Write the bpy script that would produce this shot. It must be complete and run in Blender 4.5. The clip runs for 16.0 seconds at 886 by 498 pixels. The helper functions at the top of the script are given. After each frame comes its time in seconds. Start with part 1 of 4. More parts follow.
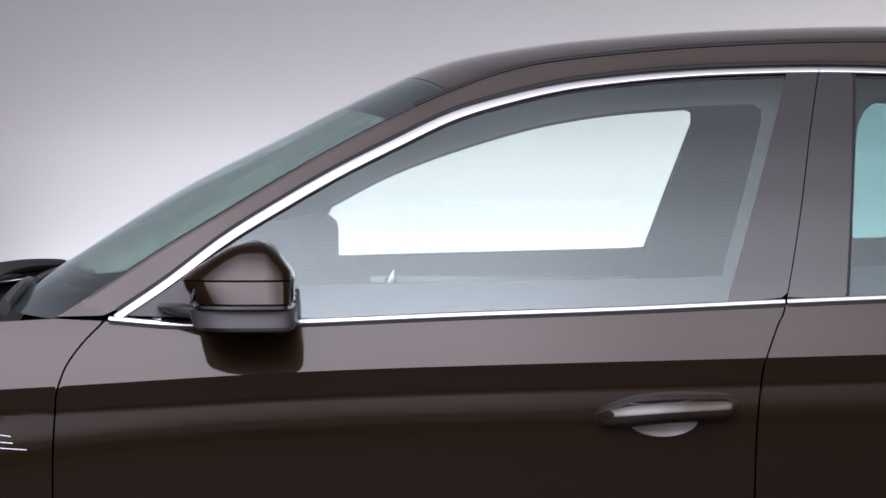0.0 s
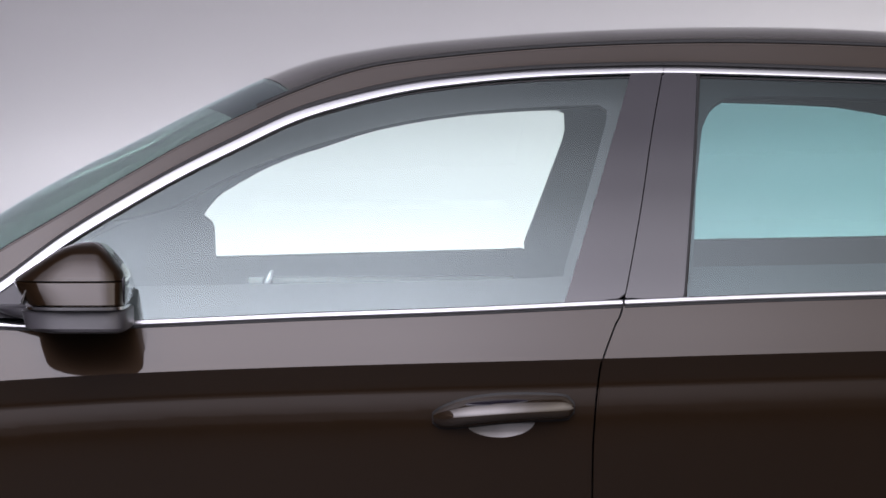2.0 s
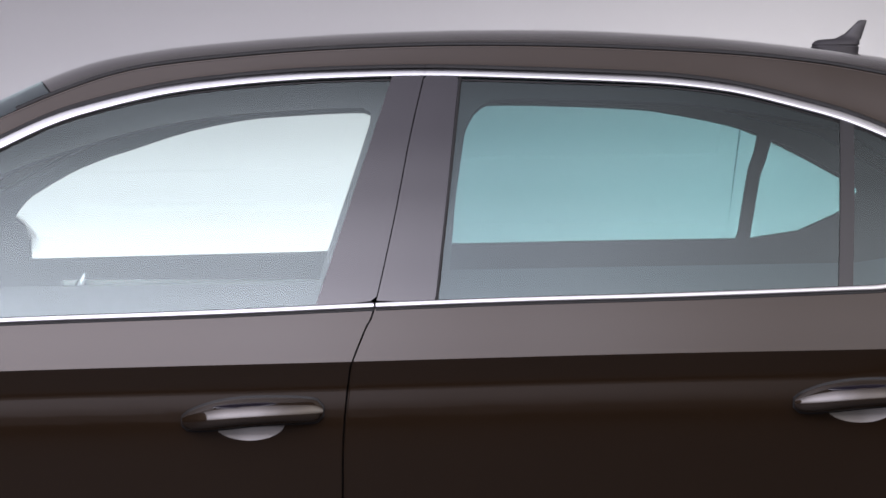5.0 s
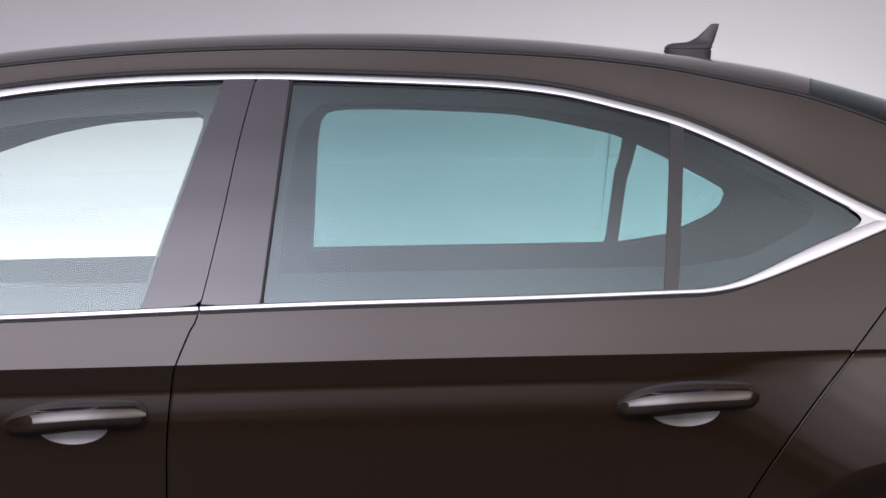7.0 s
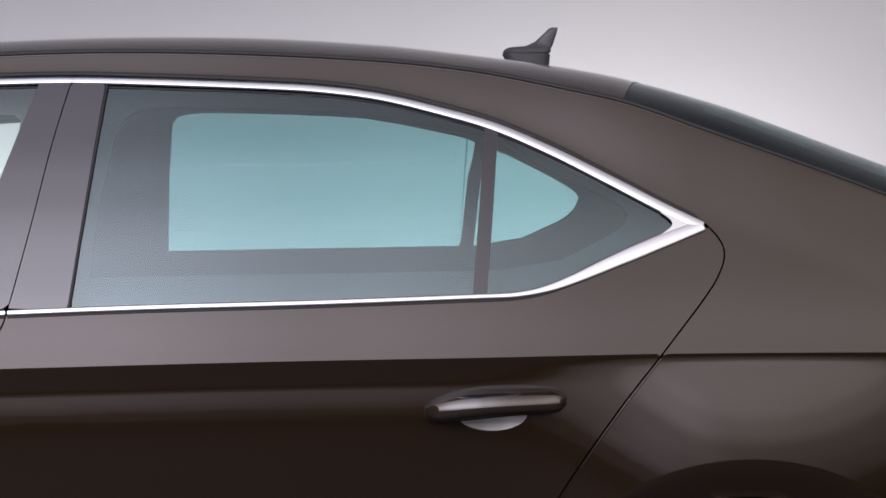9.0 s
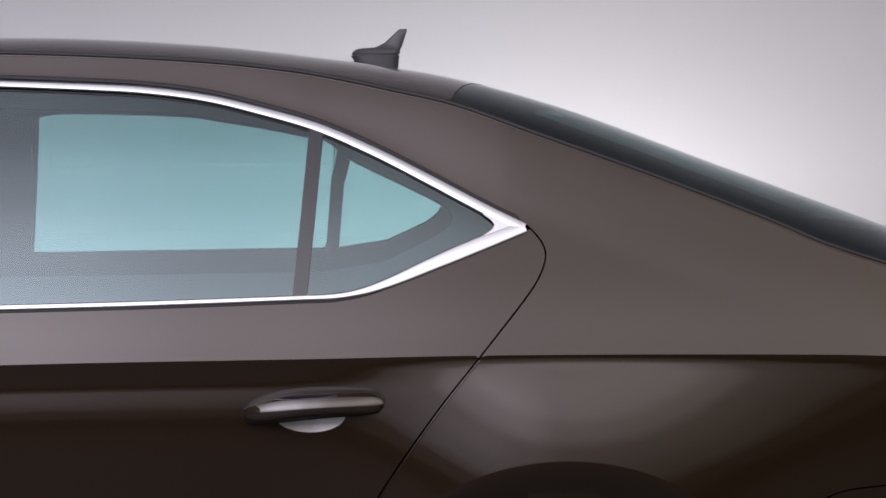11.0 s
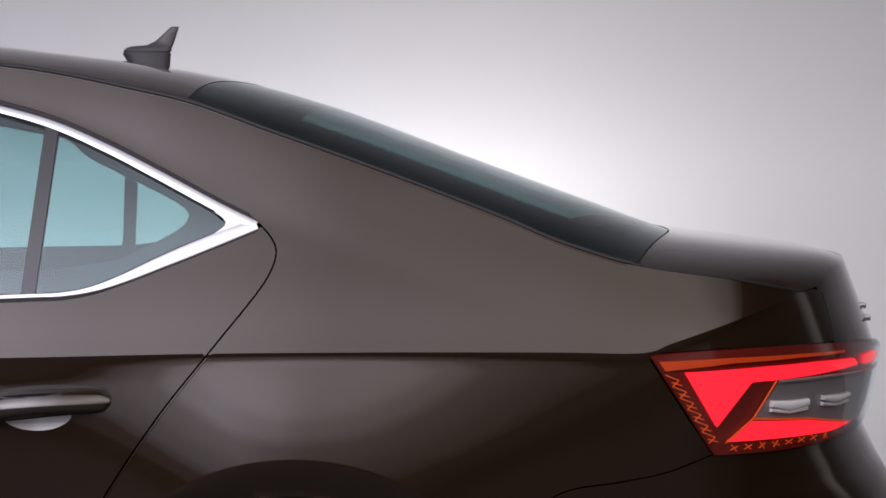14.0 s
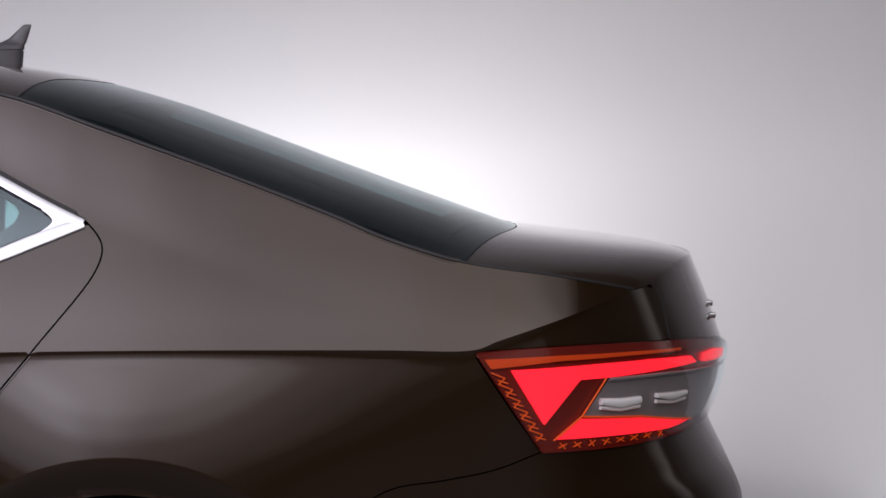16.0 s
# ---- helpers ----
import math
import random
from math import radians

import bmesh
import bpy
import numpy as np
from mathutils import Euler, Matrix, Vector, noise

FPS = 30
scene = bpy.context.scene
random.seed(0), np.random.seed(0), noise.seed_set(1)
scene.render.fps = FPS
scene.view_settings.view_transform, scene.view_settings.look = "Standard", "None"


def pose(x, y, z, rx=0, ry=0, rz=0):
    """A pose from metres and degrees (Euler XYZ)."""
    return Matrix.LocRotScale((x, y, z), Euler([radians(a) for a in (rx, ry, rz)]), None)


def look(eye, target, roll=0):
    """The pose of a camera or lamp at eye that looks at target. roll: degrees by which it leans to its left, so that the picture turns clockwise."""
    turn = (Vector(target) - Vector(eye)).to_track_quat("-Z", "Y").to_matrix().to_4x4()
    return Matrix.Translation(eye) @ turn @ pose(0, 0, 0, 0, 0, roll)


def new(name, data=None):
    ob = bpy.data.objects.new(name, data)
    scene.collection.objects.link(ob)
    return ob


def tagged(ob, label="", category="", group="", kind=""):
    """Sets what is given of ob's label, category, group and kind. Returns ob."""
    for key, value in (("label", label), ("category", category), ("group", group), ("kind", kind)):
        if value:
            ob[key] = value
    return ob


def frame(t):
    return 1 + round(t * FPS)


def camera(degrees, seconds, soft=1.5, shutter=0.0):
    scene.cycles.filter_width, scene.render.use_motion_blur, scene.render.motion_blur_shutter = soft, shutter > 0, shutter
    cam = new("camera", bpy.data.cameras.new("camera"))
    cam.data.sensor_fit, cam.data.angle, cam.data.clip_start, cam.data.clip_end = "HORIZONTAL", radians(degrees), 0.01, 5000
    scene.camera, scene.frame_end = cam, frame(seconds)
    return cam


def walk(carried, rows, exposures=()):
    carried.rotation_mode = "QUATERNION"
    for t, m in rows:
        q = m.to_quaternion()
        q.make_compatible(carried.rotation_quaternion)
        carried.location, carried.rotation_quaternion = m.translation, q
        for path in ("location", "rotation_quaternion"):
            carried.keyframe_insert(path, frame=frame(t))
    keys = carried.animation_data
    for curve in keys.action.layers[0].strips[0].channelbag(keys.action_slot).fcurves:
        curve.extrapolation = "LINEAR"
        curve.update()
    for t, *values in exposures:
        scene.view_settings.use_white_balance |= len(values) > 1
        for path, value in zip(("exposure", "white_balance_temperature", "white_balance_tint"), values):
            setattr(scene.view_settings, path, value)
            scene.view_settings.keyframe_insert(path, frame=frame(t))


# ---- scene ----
cam = camera(19.14, 16.0, soft=1.6)
EYE_Y, EYE_Z = -5.25, 1.24
# seconds, place along the slider, pitch, roll, yaw
ROWS = [
    (0.0, -0.0000, -2.332, 0.019, -0.623),
    (0.5, 0.0648, -2.327, 0.021, -0.624),
    (1.0, 0.1318, -2.319, 0.027, -0.654),
    (1.5, 0.1973, -2.318, 0.033, -0.667),
    (2.0, 0.2654, -2.318, 0.038, -0.716),
    (2.5, 0.3316, -2.303, 0.038, -0.718),
    (3.0, 0.4026, -2.284, 0.032, -0.749),
    (5.5, 0.7501, -2.249, 0.000, -0.736),
    (6.0, 0.8208, -2.229, -0.000, -0.766),
    (6.5, 0.8921, -2.205, -0.001, -0.784),
    (7.0, 0.9669, -2.182, -0.001, -0.825),
    (7.5, 1.0422, -2.159, -0.001, -0.840),
    (8.0, 1.1220, -2.132, -0.008, -0.882),
    (8.5, 1.2003, -2.118, -0.016, -0.886),
    (9.0, 1.2805, -2.095, -0.028, -0.922),
    (11.5, 1.6615, -2.060, -0.096, -0.870),
    (12.0, 1.7372, -2.074, -0.096, -0.876),
    (12.5, 1.8108, -2.083, -0.093, -0.862),
    (13.0, 1.8869, -2.094, -0.088, -0.884),
    (13.5, 1.9614, -2.103, -0.077, -0.875),
    (14.0, 2.0388, -2.102, -0.053, -0.889),
    (14.5, 2.1153, -2.119, -0.035, -0.878),
    (15.0, 2.1924, -2.134, -0.023, -0.897),
    (15.5, 2.2629, -2.143, -0.016, -0.877),
    (16.0, 2.3321, -2.151, -0.008, -0.876),
]
walk(cam, [(t, pose(x, EYE_Y, EYE_Z, 90 + pitch, roll, yaw)) for t, x, pitch, roll, yaw in ROWS])

# ---- light: unseen low lamps wash the backdrop, unseen glowing diffusers light the car ----
world = bpy.data.worlds.new("studio_air")
scene.world = world
world.use_nodes = True
world.node_tree.nodes["Background"].inputs[0].default_value = (0.8, 0.85, 1.0, 1)
world.node_tree.nodes["Background"].inputs[1].default_value = 0.02


def area_lamp(name, eye, target, sx, sy, watts, colour):
    data = bpy.data.lights.new(name, "AREA")
    data.shape, data.size, data.size_y, data.energy, data.color = "RECTANGLE", sx, sy, watts, colour
    ob = new(name, data)
    ob.matrix_world = look(eye, target)
    return ob


# the curved light bank, unseen, graded for the car's reflections: strength across it (0 low, 1 overhead), along it (0
# front, 1 rear)
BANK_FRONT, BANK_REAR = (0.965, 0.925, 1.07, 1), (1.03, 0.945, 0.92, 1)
# unseen rear diffuser, added for the bright streak on the tail corner
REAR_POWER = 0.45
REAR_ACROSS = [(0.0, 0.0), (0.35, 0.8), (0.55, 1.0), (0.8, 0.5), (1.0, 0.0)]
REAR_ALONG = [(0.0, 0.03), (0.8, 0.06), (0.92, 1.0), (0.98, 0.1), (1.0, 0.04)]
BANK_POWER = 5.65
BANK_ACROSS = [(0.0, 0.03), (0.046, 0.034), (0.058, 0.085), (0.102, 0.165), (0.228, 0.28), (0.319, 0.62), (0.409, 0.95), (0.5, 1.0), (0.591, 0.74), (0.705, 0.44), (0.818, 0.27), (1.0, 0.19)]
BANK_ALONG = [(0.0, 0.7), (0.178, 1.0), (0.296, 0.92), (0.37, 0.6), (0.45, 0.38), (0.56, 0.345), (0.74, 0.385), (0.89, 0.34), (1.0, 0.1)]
area_lamp("backdrop_strip", (0.45, 5.12, 0.44), (0.45, 5.5, 0.75), 4.1, 0.1, 44, (0.955, 0.965, 1.02))
area_lamp("backdrop_pool", (2.45, 4.3, 0.32), (2.45, 5.5, 0.85), 0.7, 0.3, 21, (1.0, 0.985, 0.95))
area_lamp("backdrop_side", (4.6, 3.9, 0.5), (4.0, 5.5, 0.65), 0.6, 0.5, 8.0, (0.98, 0.98, 1.0))


# ---- materials ----
def material(name, colour, rough=0.5, metal=0.0, coat=0.0, coat_rough=0.03, spec=0.5, vary=0.06, scale=8.0, bump=0.0, bump_scale=300.0):
    m = bpy.data.materials.new(name)
    m.use_nodes = True
    nt = m.node_tree
    b = nt.nodes["Principled BSDF"]
    b.inputs["Roughness"].default_value = rough
    b.inputs["Metallic"].default_value = metal
    b.inputs["Coat Weight"].default_value = coat
    b.inputs["Coat Roughness"].default_value = coat_rough
    b.inputs["Specular IOR Level"].default_value = spec
    co = nt.nodes.new("ShaderNodeTexCoord")
    big = nt.nodes.new("ShaderNodeTexNoise")
    big.inputs["Scale"].default_value = scale
    big.inputs["Detail"].default_value = 6
    nt.links.new(co.outputs["Object"], big.inputs["Vector"])
    ramp = nt.nodes.new("ShaderNodeValToRGB")
    ramp.color_ramp.elements[0].position, ramp.color_ramp.elements[1].position = 0.3, 0.7
    ramp.color_ramp.elements[0].color = (*[c * (1 - vary) for c in colour], 1)
    ramp.color_ramp.elements[1].color = (*[min(1, c * (1 + vary)) for c in colour], 1)
    nt.links.new(big.outputs["Fac"], ramp.inputs["Fac"])
    nt.links.new(ramp.outputs["Color"], b.inputs["Base Color"])
    if bump:
        fine = nt.nodes.new("ShaderNodeTexNoise")
        fine.inputs["Scale"].default_value = bump_scale
        fine.inputs["Detail"].default_value = 3
        nt.links.new(co.outputs["Object"], fine.inputs["Vector"])
        bp = nt.nodes.new("ShaderNodeBump")
        bp.inputs["Strength"].default_value = bump
        bp.inputs["Distance"].default_value = 0.001
        nt.links.new(fine.outputs["Fac"], bp.inputs["Height"])
        nt.links.new(bp.outputs["Normal"], b.inputs["Normal"])
    return m


def schlick(nt, r0):
    """Gloss that rises from r0 face on to 1 at grazing."""
    lw = nt.nodes.new("ShaderNodeLayerWeight")
    lw.inputs["Blend"].default_value = 0.5
    p = nt.nodes.new("ShaderNodeMath")
    p.operation = "POWER"
    p.inputs[1].default_value = 5.0
    nt.links.new(lw.outputs["Facing"], p.inputs[0])
    m = nt.nodes.new("ShaderNodeMath")
    m.operation = "MULTIPLY_ADD"
    m.inputs[1].default_value, m.inputs[2].default_value = 1 - r0, r0
    nt.links.new(p.outputs[0], m.inputs[0])
    return m.outputs[0]


def glass_material(name, tint, r0=0.05, sheen=(0.84, 0.97, 1.0)):
    m = bpy.data.materials.new(name)
    m.use_nodes = True
    nt = m.node_tree
    nt.nodes.clear()
    out = nt.nodes.new("ShaderNodeOutputMaterial")
    mix = nt.nodes.new("ShaderNodeMixShader")
    fr = schlick(nt, r0)
    tr = nt.nodes.new("ShaderNodeBsdfTransparent")
    tr.inputs["Color"].default_value = (*tint, 1)
    gl = nt.nodes.new("ShaderNodeBsdfGlossy")
    gl.inputs["Roughness"].default_value = 0.0
    gl.inputs["Color"].default_value = (*sheen, 1)
    nt.links.new(fr, mix.inputs[0])
    nt.links.new(tr.outputs[0], mix.inputs[1])
    nt.links.new(gl.outputs[0], mix.inputs[2])
    nt.links.new(mix.outputs[0], out.inputs[0])
    return m


def glow_material(name, colour, strength):
    m = material(name, colour, 0.25)
    b = m.node_tree.nodes["Principled BSDF"]
    b.inputs["Emission Color"].default_value = (*colour, 1)
    b.inputs["Emission Strength"].default_value = strength
    return m


PAINT = material("brown_metallic_paint", (0.024, 0.0128, 0.0058), 0.36, 0.4, 1.0, 0.02, spec=0.08, vary=0.03, scale=3, bump=0.02, bump_scale=900)
# body paint with a stronger coat, so the handle highlights come out brighter
HANDLE = material("brown_paint_boosted_gloss", (0.03, 0.018, 0.01), 0.3, 0.4, 1.0, 0.03, spec=0.1, vary=0.04, scale=6)
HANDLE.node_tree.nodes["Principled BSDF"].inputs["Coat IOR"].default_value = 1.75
CHROME = material("satin_chrome", (0.63, 0.63, 0.65), 0.2, 1.0, vary=0.02)
BLACK_GLOSS = material("gloss_black_trim", (0.014, 0.011, 0.018), 0.1, 0, 1.0, vary=0.1)
BLACK_GLOSS.node_tree.nodes["Principled BSDF"].inputs["Coat IOR"].default_value = 1.5
BLACK = material("black_rubber", (0.012, 0.012, 0.013), 0.6, bump=0.1)
FOOT_PLASTIC = material("satin_grey_plastic", (0.075, 0.072, 0.079), 0.4, 0, 0.0, vary=0.08, bump=0.05, bump_scale=700)
BAR_BLACK = material("satin_black_bar", (0.02, 0.02, 0.023), 0.3, 0, 0.4, vary=0.1)
PLASTIC = material("grained_dark_plastic", (0.05, 0.05, 0.056), 0.34, bump=0.15, bump_scale=700)
TRIM = material("grey_cabin_trim", (0.06, 0.064, 0.07), 0.7, vary=0.05, bump=0.1)
HEADLINER = material("grey_cloth_headliner", (0.2, 0.21, 0.22), 0.9, bump=0.3)
CARPET = material("dark_carpet", (0.03, 0.03, 0.032), 0.95, bump=0.5)
TYRE = material("tyre_rubber", (0.02, 0.02, 0.02), 0.75, bump=0.3)
ALLOY = material("alloy_metal", (0.6, 0.6, 0.62), 0.3, 1.0)
GLASS_CLEAR = glass_material("clear_side_glass", (0.92, 1.0, 0.965), 0.108, (0.85, 0.99, 0.985))
GLASS_TINT = glass_material("teal_privacy_glass", (0.42, 0.62, 0.62), 0.12, (0.66, 0.77, 0.79))
GLASS_GREEN = glass_material("green_tinted_windscreen", (0.62, 0.76, 0.7), 0.04)
GLASS_DARK = glass_material("dark_heated_glass", (0.22, 0.36, 0.36), 0.02, (0.7, 0.75, 0.76))
LENS = glass_material("clear_lamp_cover", (0.98, 0.95, 0.95), 0.045)
RED_GLOW = glow_material("lit_red_light_guide", (1.0, 0.018, 0.035), 1.0)
AMBER_GLOW = glow_material("lit_orange_edge", (0.7, 0.085, 0.008), 0.24)
ORANGE_DIM = glow_material("dim_orange_band", (0.5, 0.05, 0.008), 0.22)
RED_DARK = material("dark_red_lamp_housing", (0.14, 0.013, 0.008), 0.2, 0, 0.5)
LAMP_GREY = material("smoky_grey_reflector_bowl", (0.3, 0.28, 0.29), 0.25, 0.3)
# plain white standing for the glare of the lamp's mirrored reflectors
GLARE_WHITE = material("white_for_reflector_glare", (0.9, 0.9, 0.92), 0.12, 0.0, 1.0)
SILVER = material("bright_reflector_metal", (0.85, 0.85, 0.86), 0.1, 1.0)
FLOOR = material("grey_studio_floor_paint", (0.065, 0.062, 0.065), 0.45, vary=0.05, scale=1.5, bump=0.1, bump_scale=120)
WALL = material("white_cyclorama_paint", (0.62, 0.61, 0.63), 0.85, vary=0.015, scale=0.8, bump=0.05, bump_scale=60)
ROOM = material("grey_studio_wall_paint", (0.2, 0.2, 0.215), 0.85, vary=0.03, scale=0.7)


# ---- mesh helpers ----
def part(name, bm, mat, parent=None, label="", smooth=40.0):
    me = bpy.data.meshes.new(name)
    bmesh.ops.recalc_face_normals(bm, faces=bm.faces)
    bm.to_mesh(me)
    bm.free()
    if smooth:
        for p in me.polygons:
            p.use_smooth = True
        me.set_sharp_from_angle(angle=radians(smooth))
    me.materials.append(mat)
    ob = new(name, me)
    if parent:
        ob.parent = parent
    if label:
        ob["label"] = label
    return ob


def spline(pts, n=10):
    """Catmull-Rom curve through the points, n steps a span."""
    p = [np.array(q, float) for q in pts]
    p = [2 * p[0] - p[1]] + p + [2 * p[-1] - p[-2]]
    out = []
    for i in range(1, len(p) - 2):
        for k in range(n):
            t = k / n
            a, b, c, d = p[i - 1:i + 3]
            out.append(tuple(0.5 * (2 * b + (c - a) * t + (2 * a - 5 * b + 4 * c - d) * t * t + (3 * b - a - 3 * c + d) * t ** 3)))
    out.append(tuple(p[-2]))
    return out


def lerp_table(pts, n=24):
    """A smooth function through (x, value) points."""
    c = np.array(spline(pts, n))
    return lambda x: np.interp(x, c[:, 0], c[:, 1])


def resample(line, step):
    a = np.array(line, float)
    d = np.concatenate([[0], np.cumsum(np.linalg.norm(np.diff(a, axis=0), axis=1))])
    n = max(2, int(round(d[-1] / step)) + 1)
    s = np.linspace(0, d[-1], n)
    return [tuple(np.interp(q, d, a[:, k]) for k in range(a.shape[1])) for q in s]


def inside(poly, x, y):
    """Which of the points lie inside the closed outline."""
    p = np.array(poly)
    x, y = np.asarray(x), np.asarray(y)
    res = np.zeros(x.shape, bool)
    for (x0, y0), (x1, y1) in zip(p, np.roll(p, -1, axis=0)):
        if y0 == y1:
            continue
        hit = ((y0 > y) != (y1 > y)) & (x < (x1 - x0) * (y - y0) / (y1 - y0) + x0)
        res ^= hit
    return res


def inset(poly, d):
    """The closed outline moved inwards by d."""
    p = np.array(poly)
    area = np.sum(p[:, 0] * np.roll(p[:, 1], -1) - np.roll(p[:, 0], -1) * p[:, 1])
    t = np.roll(p, -1, axis=0) - np.roll(p, 1, axis=0)
    t /= np.maximum(np.linalg.norm(t, axis=1, keepdims=True), 1e-9)
    nrm = np.stack([-t[:, 1], t[:, 0]], 1) * (1 if area > 0 else -1)
    return [tuple(q) for q in p + nrm * d]


def clean(line):
    out = []
    for q in line:
        if not out or math.dist(q, out[-1]) > 1e-4:
            out.append(tuple(q))
    if math.dist(out[0], out[-1]) < 1e-4:
        out.pop()
    return out


# ---- the car's lines: x to the rear, z up, half width as a function of both ----
crease_z = lerp_table([(-2.0, 0.76), (-1.4, 0.795), (-0.69, 0.829), (-0.125, 0.861), (0.586, 0.881), (1.045, 0.893), (1.42, 0.9), (1.71, 0.906), (2.0, 0.908), (2.3, 0.907), (2.44, 0.905), (2.494, 0.921), (2.584, 0.949), (2.734, 0.997), (2.8, 1.012), (2.95, 1.03), (3.1, 1.03)])
half_plan = lerp_table([(-2.0, 0.80), (-1.5, 0.87), (-0.7, 0.887), (0.2, 0.895), (1.6, 0.895), (2.0, 0.892), (2.3, 0.882), (2.6, 0.872), (3.1, 0.86)])
tail_x = lerp_table([(0.2, 2.98), (0.45, 3.02), (0.6, 3.01), (0.68, 2.962), (0.735, 2.935), (0.77, 2.937), (0.866, 2.955), (0.904, 2.948), (0.96, 2.928), (1.013, 2.908), (1.06, 2.893), (1.11, 2.88), (1.16, 2.87), (1.22, 2.86), (1.5, 2.82)])
S_UP = np.linspace(0, 0.7, 141)
SLOPE_UP = np.interp(S_UP, [0, 0.05, 0.1, 0.25, 0.4, 0.5, 0.7], [0.35, 0.4, 0.42, 0.49, 0.62, 0.74, 0.85])
DROP_UP = np.concatenate([[0], np.cumsum((SLOPE_UP[1:] + SLOPE_UP[:-1]) / 2 * 0.005)])
S_DN = np.linspace(0, 0.8, 161)
SLOPE_DN = np.interp(S_DN, [0, 0.03, 0.037, 0.049, 0.06, 0.075, 0.11, 0.16, 0.2, 0.4, 0.8], [0.22, 0.2, 0.16, -0.09, -0.09, -0.07, 0.03, 0.1, 0.12, 0.2, 0.35])
DROP_DN = np.concatenate([[0], np.cumsum((SLOPE_DN[1:] + SLOPE_DN[:-1]) / 2 * 0.005)])

SLOPE_REAR = np.interp(S_DN, [0, 0.008, 0.016, 0.03, 0.06, 0.13, 0.2, 0.4, 0.8], [0.2, 0.14, 0.02, 0.0, 0.02, 0.06, 0.12, 0.2, 0.35])
DROP_REAR = np.concatenate([[0], np.cumsum((SLOPE_REAR[1:] + SLOPE_REAR[:-1]) / 2 * 0.005)])


def half_width(x, z):
    """Half the body's width at x and height z, past the crease, the arch flares and the rounded ends."""
    x, z = np.asarray(x, float), np.asarray(z, float)
    s = z - crease_z(x)
    up = np.interp(np.maximum(s, 0), S_UP, DROP_UP)
    # the dark hollow under the crease thins out over the rear wheel
    k = 0.5 - 0.5 * np.cos(math.pi * np.clip((x - 1.2) / 0.55, 0, 1))
    dn = np.interp(np.maximum(-s, 0), S_DN, DROP_DN) * (1 - k) + np.interp(np.maximum(-s, 0), S_DN, DROP_REAR) * k
    flare = 0.0
    for cx, lift in ((1.86, 0.5), (-0.981, 0.15)):
        flare = flare + lift * np.exp(-((x - cx) / np.where(x > cx, 0.36, 0.27)) ** 2) * 0.3 * (1 - np.exp(-np.maximum(np.sqrt(np.maximum(-s, 0) ** 2 + 0.0001) - 0.01, 0) / 0.3))
        lip = np.clip(0.392 - np.hypot(x - cx, z - 0.345), 0, 0.06)
        flare = flare - lip ** 2 / (lip + 0.015) * 0.7
    # the roof rail and the rear pillar stand steeper than the glass
    above = np.maximum(z - rail_foot(x), 0)
    stand = np.interp(x, [-0.2, 0.3, 1.2, 1.6, 2.0, 2.3], [0.12, 0.3, 0.3, 0.21, 0.08, 0.05]) * above ** 2 / (above + 0.012 + 0.05 * np.clip((x - 1.4) / 0.5, 0, 1)) * np.clip((2.5 - x) / 0.6, 0, 1)
    y = half_plan(x) - np.where(s > 0, up, dn) + flare + stand
    xe = tail_x(z)
    f = np.clip((x - 2.3) / (xe - 2.3), 0, 1)
    g = np.clip((-1.2 - x) / 0.8, 0, 1)
    return np.maximum(y, 0.02) * np.maximum(1 - f ** 2.6, 0) ** 0.4545 * np.maximum(1 - g ** 2.4, 0) ** 0.5


def body_normals(x, z):
    h = 5e-4
    wx = (half_width(x + h, z) - half_width(x - h, z)) / (2 * h)
    wz = (half_width(x, z + h) - half_width(x, z - h)) / (2 * h)
    n = np.stack([-wx, -np.ones_like(wx), -wz], 1)
    return n / np.linalg.norm(n, axis=1, keepdims=True)


